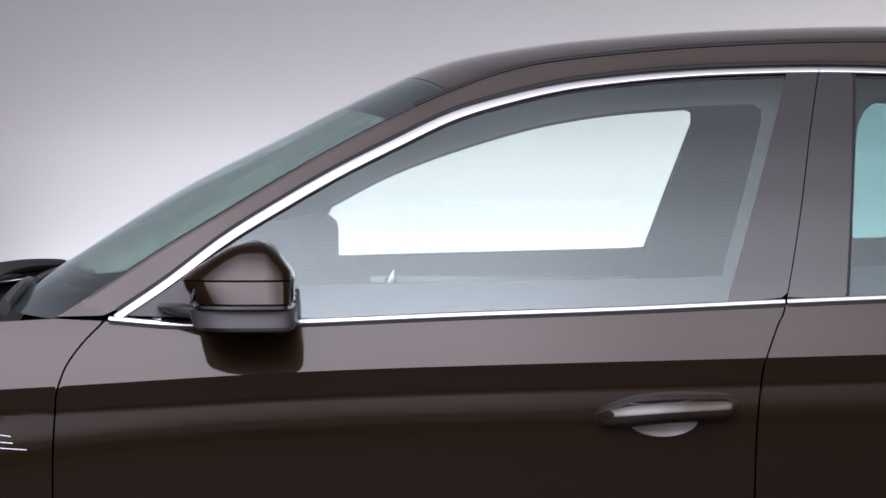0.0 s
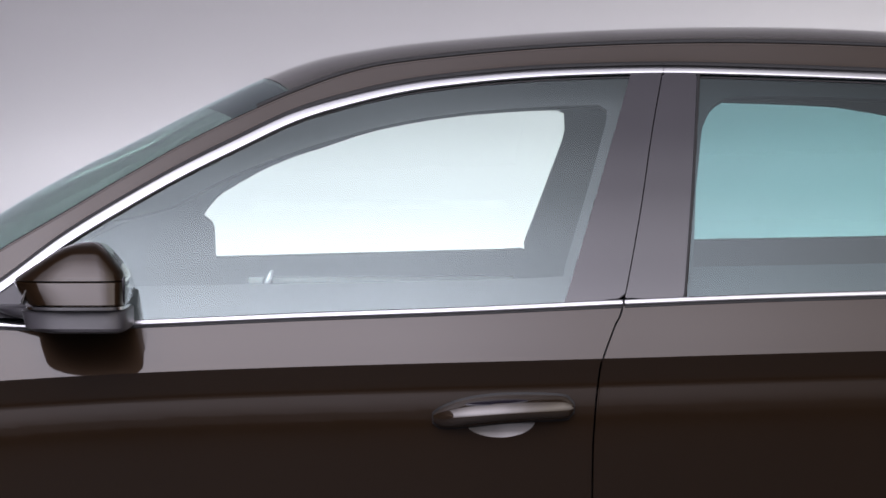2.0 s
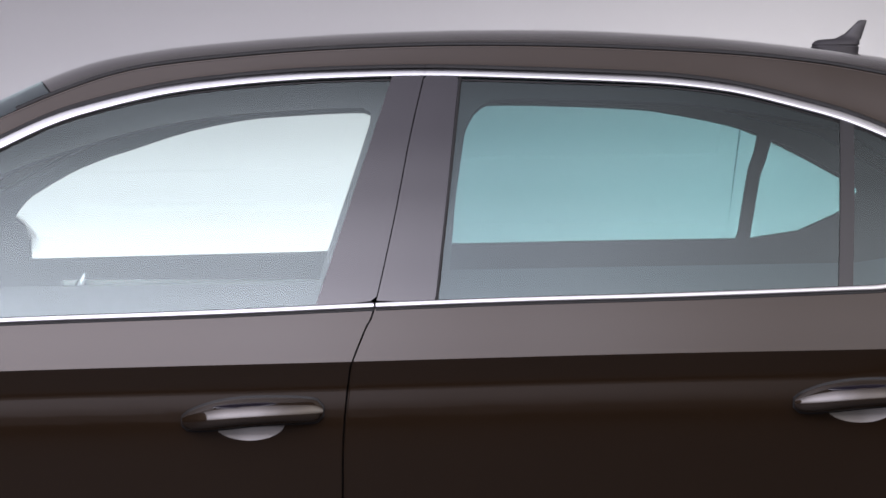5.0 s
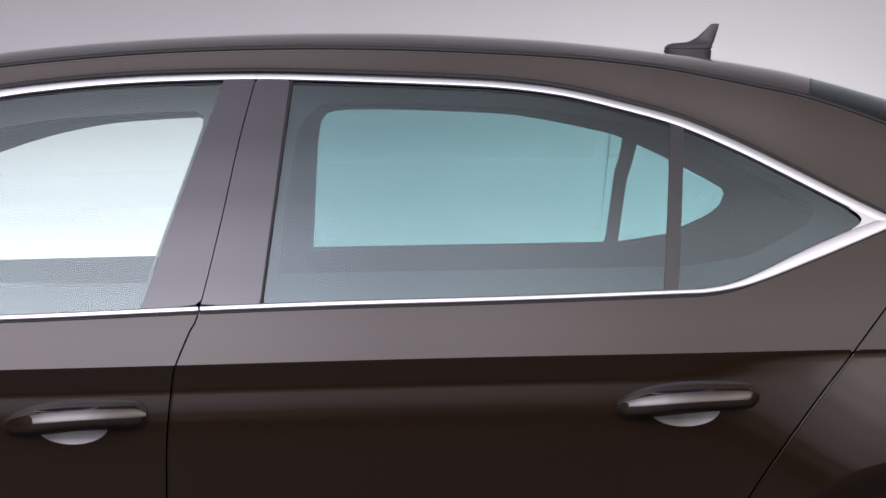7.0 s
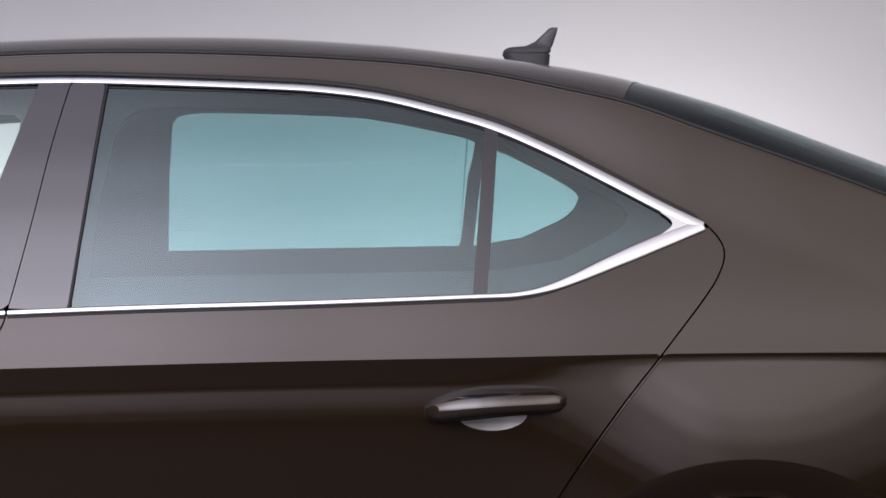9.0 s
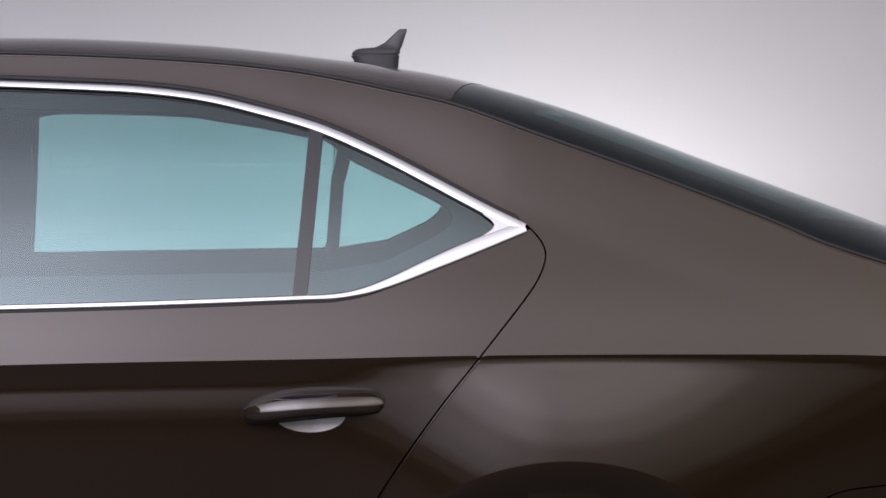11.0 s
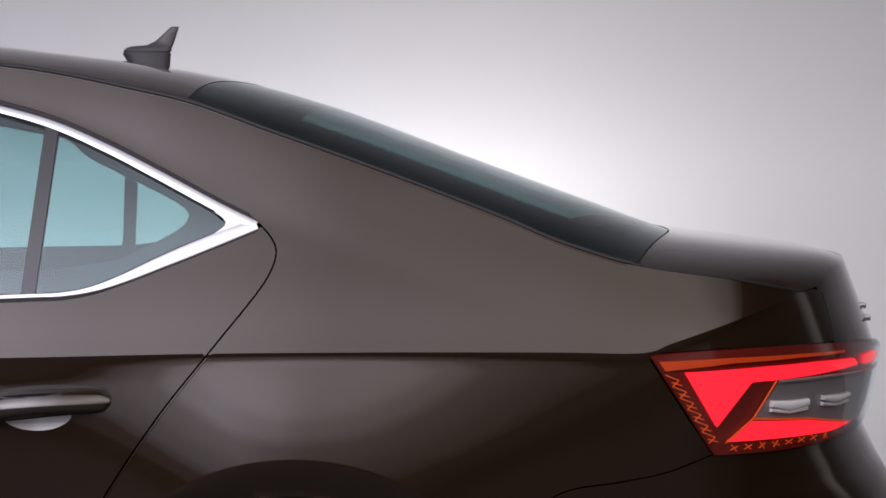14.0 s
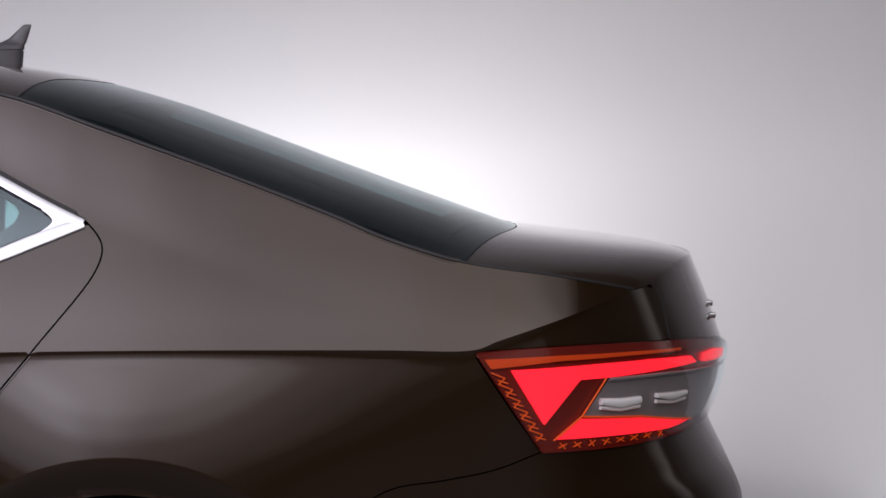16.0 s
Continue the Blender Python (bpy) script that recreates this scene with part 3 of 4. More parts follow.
def car_side(side):
    near = side < 0
    step = 0.013 if near else 0.03
    upper = shifted(between(arc_line, -0.5, 1.775), 0.013)
    # one pressing: pillar, roof rail, quarter panel, tail corner
    outline = (rail_line + [(2.762, 1.003), (2.783, 0.995), (2.795, 0.957), (2.806, 0.9055), (2.762, 0.9065), (2.683, 0.9085), (2.581, 0.908), (2.469, 0.9035), (2.452, 0.897), (2.523, 0.79), (2.568, 0.7285)] + SEAM[::-1] + [(2.16, 0.5)]
               + arch(1.86, 27, 196) + [(1.462, 0.252)] + REAR_GAP[::-1] + upper[::-1] + [(-0.522, 0.948)])
    panel("side_panel", clean(outline), PAINT, car, side, step=step, gap=0.0015, lines=[arch(1.86, 10, 170, r, n=120) for r in (0.4, 0.392, 0.386, 0.38, 0.373, 0.365, 0.355)] if near else ())
    under = [[(x, float(crease_z(x)) - d) for x in np.arange(-0.6, 1.8, 0.009)] for d in (0.036, 0.0405, 0.045, 0.05)] if near else ()
    front = panel("front_door", clean(FRONT_GAP + [q for q in B_GAP[::-1] if q[1] < 0.972] + shifted(between(belt_line, -0.51, 0.6215), -0.004)[::-1]), PAINT, car, side, step=step, gap=0.0015, holes=[cup_hole(*HANDLES[0])], lines=under)
    rear_top = shifted(between(belt_line, 0.628, 1.785), -0.006)
    rear = panel("rear_door", clean([q for q in B_GAP if q[1] < 0.972] + REAR_GAP[::-1] + rear_top[::-1]), PAINT, car, side, step=step, gap=0.0015, holes=[cup_hole(*HANDLES[1])], lines=under)
    panel("front_fender", clean(FRONT_GAP[::-1] + [(-0.604, 0.946), (-0.71, 0.94), (-0.9, 0.925), (-1.3, 0.875), (-1.6, 0.81), (-1.8, 0.73), (-1.86, 0.6), (-1.86, 0.4), (-1.35, 0.33)] + arch(-0.981, -2, 195)), PAINT, car, side, step=0.02)
    # bumper under the tail lamp
    panel("rear_bumper", clean(SEAM + [(2.568, 0.7285), (2.684, 0.733), (2.8, 0.755), (2.86, 0.765), (2.9, 0.76), (2.94, 0.68), (2.97, 0.6), (2.96, 0.3), (2.24, 0.3)] + arch(1.86, -5, 27)), PAINT, car, side, offset=0.0, gap=0.001, step=0.01, crease=False)
    # black shell added behind the gaps to block light through them
    panel("inner_shell", [(-1.3, 0.75), (-0.6, 0.9), (-0.4, 0.925), (0.6, 0.955), (1.4, 0.985), (1.8, 1.05), (2.2, 1.02), (2.6, 0.95), (2.78, 0.9), (2.82, 0.5), (2.3, 0.35)] + arch(1.86, 5, 175, 0.42) + [(1.4, 0.28), (-0.5, 0.28)] + arch(-0.981, 5, 120, 0.42), BLACK, car, side, offset=-0.03, gap=0, flange=0, step=0.04, label="black inner shell behind the panels")
    # pillar trims
    ft = panel("pillar_trim", clean([(0.521, 0.967), (0.587, 1.168), (0.651, 1.364)] + [q for q in B_GAP if 0.97 < q[1] < 1.366]), BLACK_GLOSS, front, side, offset=0.001, gap=0.001, step=0.02, crease=False, label="gloss black pillar trim")
    panel("pillar_trim", clean([q for q in B_GAP[::-1] if 0.974 < q[1] < 1.366] + [(0.768, 1.364), (0.747, 1.172), (0.724, 0.974)]), BLACK_GLOSS, rear, side, offset=0.001, gap=0.001, step=0.02, crease=False, label="gloss black pillar trim")
    # glass
    g = panel("window_pane", clean(between(belt_line, -0.44, 0.54) + [(0.6, 1.168), (0.655, 1.357)] + between(arc_line, -0.44, 0.64)[::-1]), GLASS_CLEAR, front, side, offset=-0.0035, gap=0, flange=0, step=0.04, crease=False, label="clear front door glass")
    g2 = panel("window_pane", clean(between(belt_line, 0.715, 1.415) + [(1.435, 1.28)] + between(arc_line, 0.755, 1.43)[::-1]), GLASS_TINT, rear, side, offset=-0.0035, gap=0, flange=0, step=0.04, crease=False, label="teal tinted rear door glass")
    g3 = panel("quarter_pane", clean(between(belt_line, 1.415, 1.785) + between(arc_line, 1.43, 1.78)[::-1]), GLASS_TINT, rear, side, offset=-0.0035, gap=0, flange=0, step=0.03, crease=False, label="small teal tinted quarter glass")
    for p in (g, g2, g3):
        p.visible_shadow = False
    # sail in front of the glass, black seal lines, divider bar
    # the lighter grey on the sail stands for reflections in gloss black
    panel("mirror_sail", [(-0.505, 0.95), (-0.35, 0.945), (-0.35, 1.035), (-0.43, 0.985)], FOOT_PLASTIC, front, side, offset=0.001, gap=0, step=0.02, crease=False, label="black triangular mirror mount")
    w = 0.012
    mid = [(1.412, 0.99), (1.4245, 1.13), (1.437, 1.29)]
    if near:
        panel("divider_bar", [(x + w, z) for x, z in mid] + [(x - w, z) for x, z in mid[::-1]], BAR_BLACK, rear, side, offset=0.0, gap=0, flange=0.015, step=0.012, crease=False, label="black window divider bar")
    for door, x0, x1, bx0, bx1 in ((front, -0.5, 0.7079, -0.512, 0.6205), (rear, 0.7087, 1.792, 0.6245, 1.792)):
        top = between(arc_line, x0, x1)
        low = shifted(between(belt_line, bx0, bx1), 0.001)
        strip("seal", shifted(between(top, -0.6, 1.78), 0.0125), 0.008, 0.002, BLACK, door, side, -0.001, "thin black rubber seal")
        strip("seal", shifted(between(top, -0.6, 1.78), -0.0098), 0.004, 0.002, BLACK, door, side, -0.004, "thin black rubber seal")
        strip("seal", shifted(low, -0.0065), 0.005, 0.002, BLACK, door, side, -0.001, "thin black rubber seal")
        if door is front:
            strip("chrome_strip", top, [0.017, 0.021, 0.021, 0.018, 0.016], 0.004, CHROME, door, side, 0.0, "bright chrome window surround")
            strip("chrome_strip", low, 0.0105, 0.004, CHROME, door, side, 0.0, "bright chrome waist strip")
        else:
            strip("chrome_strip", top, [0.016, 0.017, 0.018, 0.02, 0.022], 0.004, CHROME, door, side, 0.0, "bright chrome window surround")
            w = [0.0105] * 14 + [0.012, 0.018, 0.024, 0.028, 0.028, 0.024]
            strip("chrome_strip", low, w, 0.004, CHROME, door, side, 0.0, "bright chrome waist strip widening to the rear corner")
    corner = between(arc_line, 1.72, 1.79) + between(belt_line, 1.72, 1.79)[::-1]
    corner += spline([(1.722, 1.102), (1.734, 1.11), (1.741, 1.119), (1.734, 1.129), (1.722, 1.137)], 8)
    panel("chrome_corner", clean(corner), CHROME, rear, side, offset=0.0034, gap=0, flange=0.006, step=0.008, crease=False, label="broad chrome corner of the window surround")
    strip("seal", [(0.7255, 0.974), (0.7485, 1.172), (0.7695, 1.358)], 0.005, 0.002, BLACK, rear, side, 0.0, "thin black rubber seal")
    strip("door_edge", [(x + 0.003, z) for x, z in B_GAP if 0.6 < z < 0.875], 0.003, 0.0012, PAINT, rear, side, -0.0004, "rounded leading edge of the rear door")
    strip("panel_edge", [(x + 0.0035, z - 0.001) for x, z in REAR_GAP if 0.6 < z < 0.9], 0.003, 0.0012, PAINT, car, side, -0.0004, "rounded edge of the rear quarter panel")
    strip("lid_gap", [(2.783, 0.994), (2.794, 0.957), (2.804, 0.908)], 0.004, 0.0015, BLACK, car, side, -0.0005, "dark shut line beside the boot lid")
    for door, (hx, hz) in zip((front, rear), HANDLES):
        door_handle(door, hx, hz, side)
    # cabin trim with the window openings
    left = -0.3 if near else -0.178
    op_front = [(left, 0.992), (left, 1.075), (left - 0.02, 1.087)] + spline([(-0.15, 1.132), (-0.042, 1.19), (0.085, 1.239), (0.212, 1.277), (0.339, 1.3), (0.466, 1.311), (0.58, 1.316), (0.61, 1.309), (0.602, 1.26), (0.53, 1.03), (0.515, 1.01), (0.3, 1.003)])
    op_quarter = [(1.445, 1.038), (1.462, 1.25)] + spline([(1.5, 1.236), (1.645, 1.162), (1.672, 1.132), (1.648, 1.104), (1.555, 1.056)])
    if near:
        # one opening: the post behind the divider belongs to the far side
        op_rear = [(0.749, 1.026), (0.76, 1.16)] + spline([(0.777, 1.275), (0.8, 1.315), (0.86, 1.332), (1.142, 1.325), (1.269, 1.31), (1.45, 1.268)]) + op_quarter[2:] + [(1.445, 1.038)]
    else:
        op_rear = [(0.749, 1.026), (0.756, 1.16)] + spline([(0.764, 1.295), (0.788, 1.324), (0.888, 1.33), (1.142, 1.321), (1.269, 1.304), (1.434, 1.268)]) + [(1.416, 1.037)]
    inner, rise = -0.07, 0.03
    if not near:
        # the far trim stands further in
        inner, rise = -0.19, 0.079
        op_front, op_rear, op_quarter = ([(cx + (x - cx) * 0.98, 1.24 + (z - 1.24) * 1.014) for x, z in o] for cx, o in ((0.0, op_front), (1.28, op_rear), (1.28, op_quarter)))
    op_front, op_rear, op_quarter = (shifted(o, rise) for o in (op_front, op_rear, op_quarter))
    panel("cabin_trim", shifted([(-0.62, 0.5), (1.75, 0.5), (1.9, 1.1), (1.55, 1.3), (1.3, 1.36), (0.7, 1.39), (0.3, 1.365), (0.05, 1.31), (-0.2, 1.18), (-0.55, 0.98)], rise - 0.03), TRIM, car, side, offset=inner, gap=0, flange=0.01, step=0.03, holes=[op_front, op_rear] if near else [op_front, op_rear, op_quarter], crease=False, label="grey cabin side trim with window openings")


for side in (-1, 1):
    car_side(side)

# ---- glass and sheet metal over the top ----
TOP = lerp_table([(-2, 0.72), (-1.6, 0.87), (-1.2, 0.95), (-0.95, 0.962), (-0.86, 0.955), (-0.8, 0.937), (-0.666, 1.018), (-0.579, 1.074), (-0.47, 1.141), (-0.362, 1.199), (-0.253, 1.252), (-0.144, 1.307), (-0.025, 1.362), (0.072, 1.3963), (0.181, 1.4164), (0.289, 1.4296), (0.506, 1.4461), (0.723, 1.4548), (0.9, 1.4566), (1.057, 1.4535), (1.274, 1.4406), (1.491, 1.4169), (1.582, 1.4056), (1.733, 1.379), (1.885, 1.337), (1.993, 1.3), (2.21, 1.2188), (2.427, 1.1396), (2.525, 1.1037), (2.56, 1.0927), (2.645, 1.0817), (2.787, 1.0648), (2.85, 1.0549), (2.9, 1.04)])


def tail_plan(y, z):
    """How far back the rounded tail reaches at half width y and height z."""
    s = max(0.0, float(crease_z(2.8)) - z)
    base = float(half_plan(2.8)) - float(np.interp(s, S_DN, DROP_DN))
    f = (1 - min(1.0, abs(y) / base) ** 2.2) ** (1 / 2.6)
    return 2.3 + f * (float(tail_x(z)) - 2.3)


def top_sheet(x0, x1, lift=0.0, inner=0.0):
    """A sheet across the car between two seams x0(v), x1(v), v = 0 on the centre line and 1 at the rail."""
    def fn(u, w):
        v = 2 * w - 1
        x = x0(abs(v)) * (1 - u) + x1(abs(v)) * u
        xs = x0(1) * (1 - u) + x1(1) * u
        zr = float(rail_z(xs))
        y = float(half_width(xs, zr)) - 0.004 - inner
        zt = float(TOP(x0(0) * (1 - u) + x1(0) * u))
        p = float(np.interp(xs, [-0.05, 0.25, 2.3, 2.55], [3.4, 5.0, 6.0, 6.0]))
        return (x, v * y, zr + (zt - zr) * (1 - abs(v) ** p) + lift)
    return fn


LIP_X, LIP_Z = 2.772, float(rail_z(2.772))
LIP_Y = float(half_width(LIP_X, LIP_Z)) - 0.004


def lip_z(v):
    return LIP_Z + (float(TOP(2.886)) - LIP_Z) * (1 - abs(v) ** 6)


ws0, ws1 = (lambda v: -0.8 + 0.19 * v * v), (lambda v: -0.025 + 0.085 * v * v)
rg0, rg1 = (lambda v: 1.757 - 0.092 * v ** 1.4), (lambda v: 2.555 - 0.12 * v * v)
windshield = sheet("windshield", top_sheet(ws0, lambda v: ws1(v) - 0.002), 30, 40, GLASS_GREEN, car, label="green tinted raked windscreen")
rear_window = sheet("rear_window", top_sheet(lambda v: rg0(v) + 0.001, rg1, lift=-0.001), 40, 40, GLASS_DARK, car, label="dark tinted rear window")
windshield.visible_shadow = rear_window.visible_shadow = False
sheet("roof", top_sheet(ws1, rg0), 60, 48, PAINT, car, 0.012, "brown metallic roof skin")
sheet("headliner", top_sheet(lambda v: ws1(v) + 0.02, lambda v: rg0(v) - 0.02, lift=-0.035, inner=0.03), 30, 20, HEADLINER, car, 0.01, "grey cloth headliner")
lid = sheet("boot_lid", top_sheet(lambda v: rg1(v) + 0.004, lambda v: tail_plan(v * LIP_Y, lip_z(v)) - 0.003), 30, 60, PAINT, car, 0.008, "brown boot lid with a slight lip")


def lid_face(u, w):
    v = 2 * w - 1
    z = lip_z(v) * (1 - u) + 0.775 * u
    sx = float(np.interp(z, [0.775, 0.919, 0.957, 0.995, 1.007], [2.833, 2.8, 2.793, 2.7815, 2.7725]))
    ys = float(half_width(sx, min(z, LIP_Z))) - 0.001
    ys = LIP_Y + (ys - LIP_Y) * min(1, u * 6)
    x = tail_plan(v * ys, z) + (sx - tail_plan(ys, z)) * abs(v) ** 6 * min(1, u * 6)
    return (x - 0.004 * (1 - u) ** 8, v * ys, z)


sheet("rear_face", lid_face, 40, 60, PAINT, lid, 0.008, "upright rear face of the boot lid")
for sgn in (-1, 1):
    full = top_sheet(lambda v: rg0(v) + 0.003, rg1, lift=-0.007)
    sheet("frit_band", lambda u, w: full(u, 0.5 + sgn * (0.41 + 0.09 * w)), 40, 4, BLACK, rear_window, label="black printed glass border")
    fws = top_sheet(ws0, lambda v: ws1(v) - 0.002, lift=-0.006)
    sheet("frit_band", lambda u, w: fws(u, 0.5 + sgn * (0.48 + 0.02 * w)), 30, 3, BLACK, windshield, label="black printed glass border")
sheet("frit_band", lambda u, w: full(-0.01 + u * 0.17, w), 4, 40, BLACK, rear_window, label="black printed glass border")
sheet("frit_band", lambda u, w: full(0.93 + 0.07 * u, w), 4, 40, BLACK, rear_window, label="black printed glass border")
sheet("frit_band", lambda u, w: fws(0.86 + 0.14 * u, w), 4, 40, BLACK, windshield, label="black printed glass border")
sheet("bonnet", top_sheet(lambda v: -1.84 + 0.1 * v, lambda v: -0.86 + 0.12 * v), 30, 24, PAINT, car, 0.01, "brown bonnet")
for side in (-1, 1):
    strip("roof_moulding", shifted(between(rail_line, 0.0, 1.66), 0.003), 0.007, 0.002, BLACK, car, side, -0.002, "black roof ditch moulding")
    strip("rail_edge", shifted(between(rail_line, -0.55, 2.42), -0.003), 0.004, 0.0016, PAINT, car, side, -0.001, "rounded brown upper edge of the side frame")
    strip("glass_seal", shifted(between(rail_line, 1.66, 2.43), 0.003), 0.007, 0.002, BLACK, car, side, -0.002, "black rear window seal")
    # lid joint and the shadow in it, drawn together as one black strip
    strip("lid_gap", shifted(between(rail_line, 2.43, 2.735), 0.001), 0.005, 0.002, BLACK, car, side, -0.001, "dark shut line beside the boot lid")
for z0, z1, y0, y1, y in ((0.925, 0.935, -0.33, -0.2, 0), (0.945, 0.955, -0.28, -0.16, 0)):
    bm = bmesh.new()
    xb = tail_plan(-0.25, 0.94)
    box(bm, xb - 0.012, xb + 0.001, y0, y1, z0, z1, 0.002)
    part("badge_bar", bm, CHROME, lid, "small chrome badge stroke")


# ---- tail lamps ----
def tail_lamp(side):
    step = 0.006 if side < 0 else 0.02
    outline = spline([(2.453, 0.898), (2.47, 0.904), (2.618, 0.909), (2.762, 0.907), (2.852, 0.902)], 6) + spline([(2.905, 0.893), (2.934, 0.875), (2.938, 0.845), (2.928, 0.81), (2.905, 0.775), (2.88, 0.75), (2.845, 0.734), (2.76, 0.728), (2.663, 0.726), (2.566, 0.727)], 6) + [(2.526, 0.787)]
    lamp = panel("tail_lamp", outline, RED_DARK, car, side, offset=0.003, gap=0.0005, step=step, crease=False, label="lit red tail lamp with crystal pattern")

    def piece(name, pts, mat, off, label, gap=0.0):
        return panel(name, pts, mat, lamp, side, offset=off, gap=gap, flange=0.004, step=step, crease=False, label=label)

    bowl = piece("reflector_bowl", [(2.68, 0.848), (2.78, 0.848), (2.88, 0.842), (2.925, 0.84), (2.915, 0.80), (2.875, 0.758), (2.84, 0.757), (2.74, 0.778), (2.636, 0.787)], LAMP_GREY, 0.006, "smoky grey reflector bowl")
    piece("light_guide", [(2.511, 0.871), (2.66, 0.876), (2.76, 0.877), (2.84, 0.874), (2.853, 0.861), (2.76, 0.856), (2.672, 0.852), (2.629, 0.851), (2.567, 0.777)], RED_GLOW, 0.009, "glowing red upper light guide")
    piece("light_guide", [(2.868, 0.874), (2.9, 0.876), (2.93, 0.868), (2.928, 0.855), (2.9, 0.856), (2.866, 0.859)], RED_GLOW, 0.009, "glowing red light guide on the lid")
    piece("light_guide", [(2.588, 0.751), (2.63, 0.784), (2.741, 0.776), (2.84, 0.756), (2.798, 0.748), (2.674, 0.75)], RED_GLOW, 0.009, "glowing red lower light guide")
    piece("amber_band", [(2.467, 0.89), (2.597, 0.893), (2.72, 0.892), (2.82, 0.889), (2.82, 0.885), (2.72, 0.886), (2.597, 0.884), (2.478, 0.874)], ORANGE_DIM, 0.008, "dim orange glowing band")
    # reflectors in flat white, their mirrored light put into the colour
    for line, wide in (([(2.664, 0.812), (2.7, 0.806), (2.736, 0.809)], [0.012, 0.019, 0.014]), ([(2.768, 0.813), (2.8, 0.807), (2.828, 0.81)], [0.008, 0.017, 0.01])):
        bowl_strip = strip("reflector", line, wide, 0.009, GLARE_WHITE, lamp, side, 0.0065, "curved reflector, white in place of its mirror glare")
        strip("reflector_base", shifted(line, -0.011), 0.007, 0.006, GLARE_WHITE, bowl_strip, side, 0.0065, "reflector ledge, white in place of its mirror glare")
    strip("edge_line", [(2.68, 0.849), (2.78, 0.85), (2.87, 0.846), (2.93, 0.842)], 0.006, 0.003, LAMP_GREY, lamp, side, 0.009, "grey bezel line")
    strip("edge_line", [(2.674, 0.851), (2.632, 0.789), (2.583, 0.75)], 0.003, 0.002, AMBER_GLOW, lamp, side, 0.009, "thin orange glowing edge")
    strip("edge_line", [(2.634, 0.788), (2.741, 0.779), (2.845, 0.757)], 0.003, 0.002, AMBER_GLOW, lamp, side, 0.009, "thin orange glowing edge")
    rnd = random.Random(4)
    segs = []
    zig = [(2.478 + 0.0064 * k + (0.017 if k % 2 else 0.0), 0.868 - 0.0098 * k) for k in range(13)]
    segs += list(zip(zig, zig[1:]))
    for (ax, az), (bx, bz) in list(zip(zig, zig[1:]))[1::2]:
        segs.append(((ax - 0.012, az - 0.003), (bx + 0.016, bz + 0.001)))
    for k in range(8):
        x, z = 2.6 + 0.026 * k, 0.7385 + 0.0004 * k
        for sgn in (-1, 1):
            a = math.pi / 4 * sgn + rnd.uniform(-0.35, 0.35)
            segs.append(((x - 0.008 * math.cos(a), z - 0.0065 * math.sin(a)), (x + 0.008 * math.cos(a), z + 0.0065 * math.sin(a))))
    for a, b in segs:
        strip("crystal_line", [a, b], 0.002, 0.0015, AMBER_GLOW, lamp, side, 0.006, "thin orange crystal line", 4)
    cover = panel("lens_cover", outline, LENS, lamp, side, offset=0.014, gap=0.001, flange=0.013, step=step, crease=False, label="clear glossy lamp cover")
    cover.visible_shadow = False


for side in (-1, 1):
    tail_lamp(side)


# ---- mirrors ----
def slices(bm, rows, side, n=28, e=0.55):
    rings = []
    for z, xf, xr, yi, yo in rows:
        ring = []
        for a in np.linspace(0, 2 * math.pi, n, endpoint=False):
            c, s = math.cos(a), math.sin(a)
            x = (xf + xr) / 2 + (xr - xf) / 2 * math.copysign(abs(c) ** (0.35 if c > 0 else 0.9), c)
            y = (yi + yo) / 2 + (yo - yi) / 2 * math.copysign(abs(s) ** e, s)
            ring.append((x, side * y, z))
        rings.append(ring)
    loft(bm, rings)


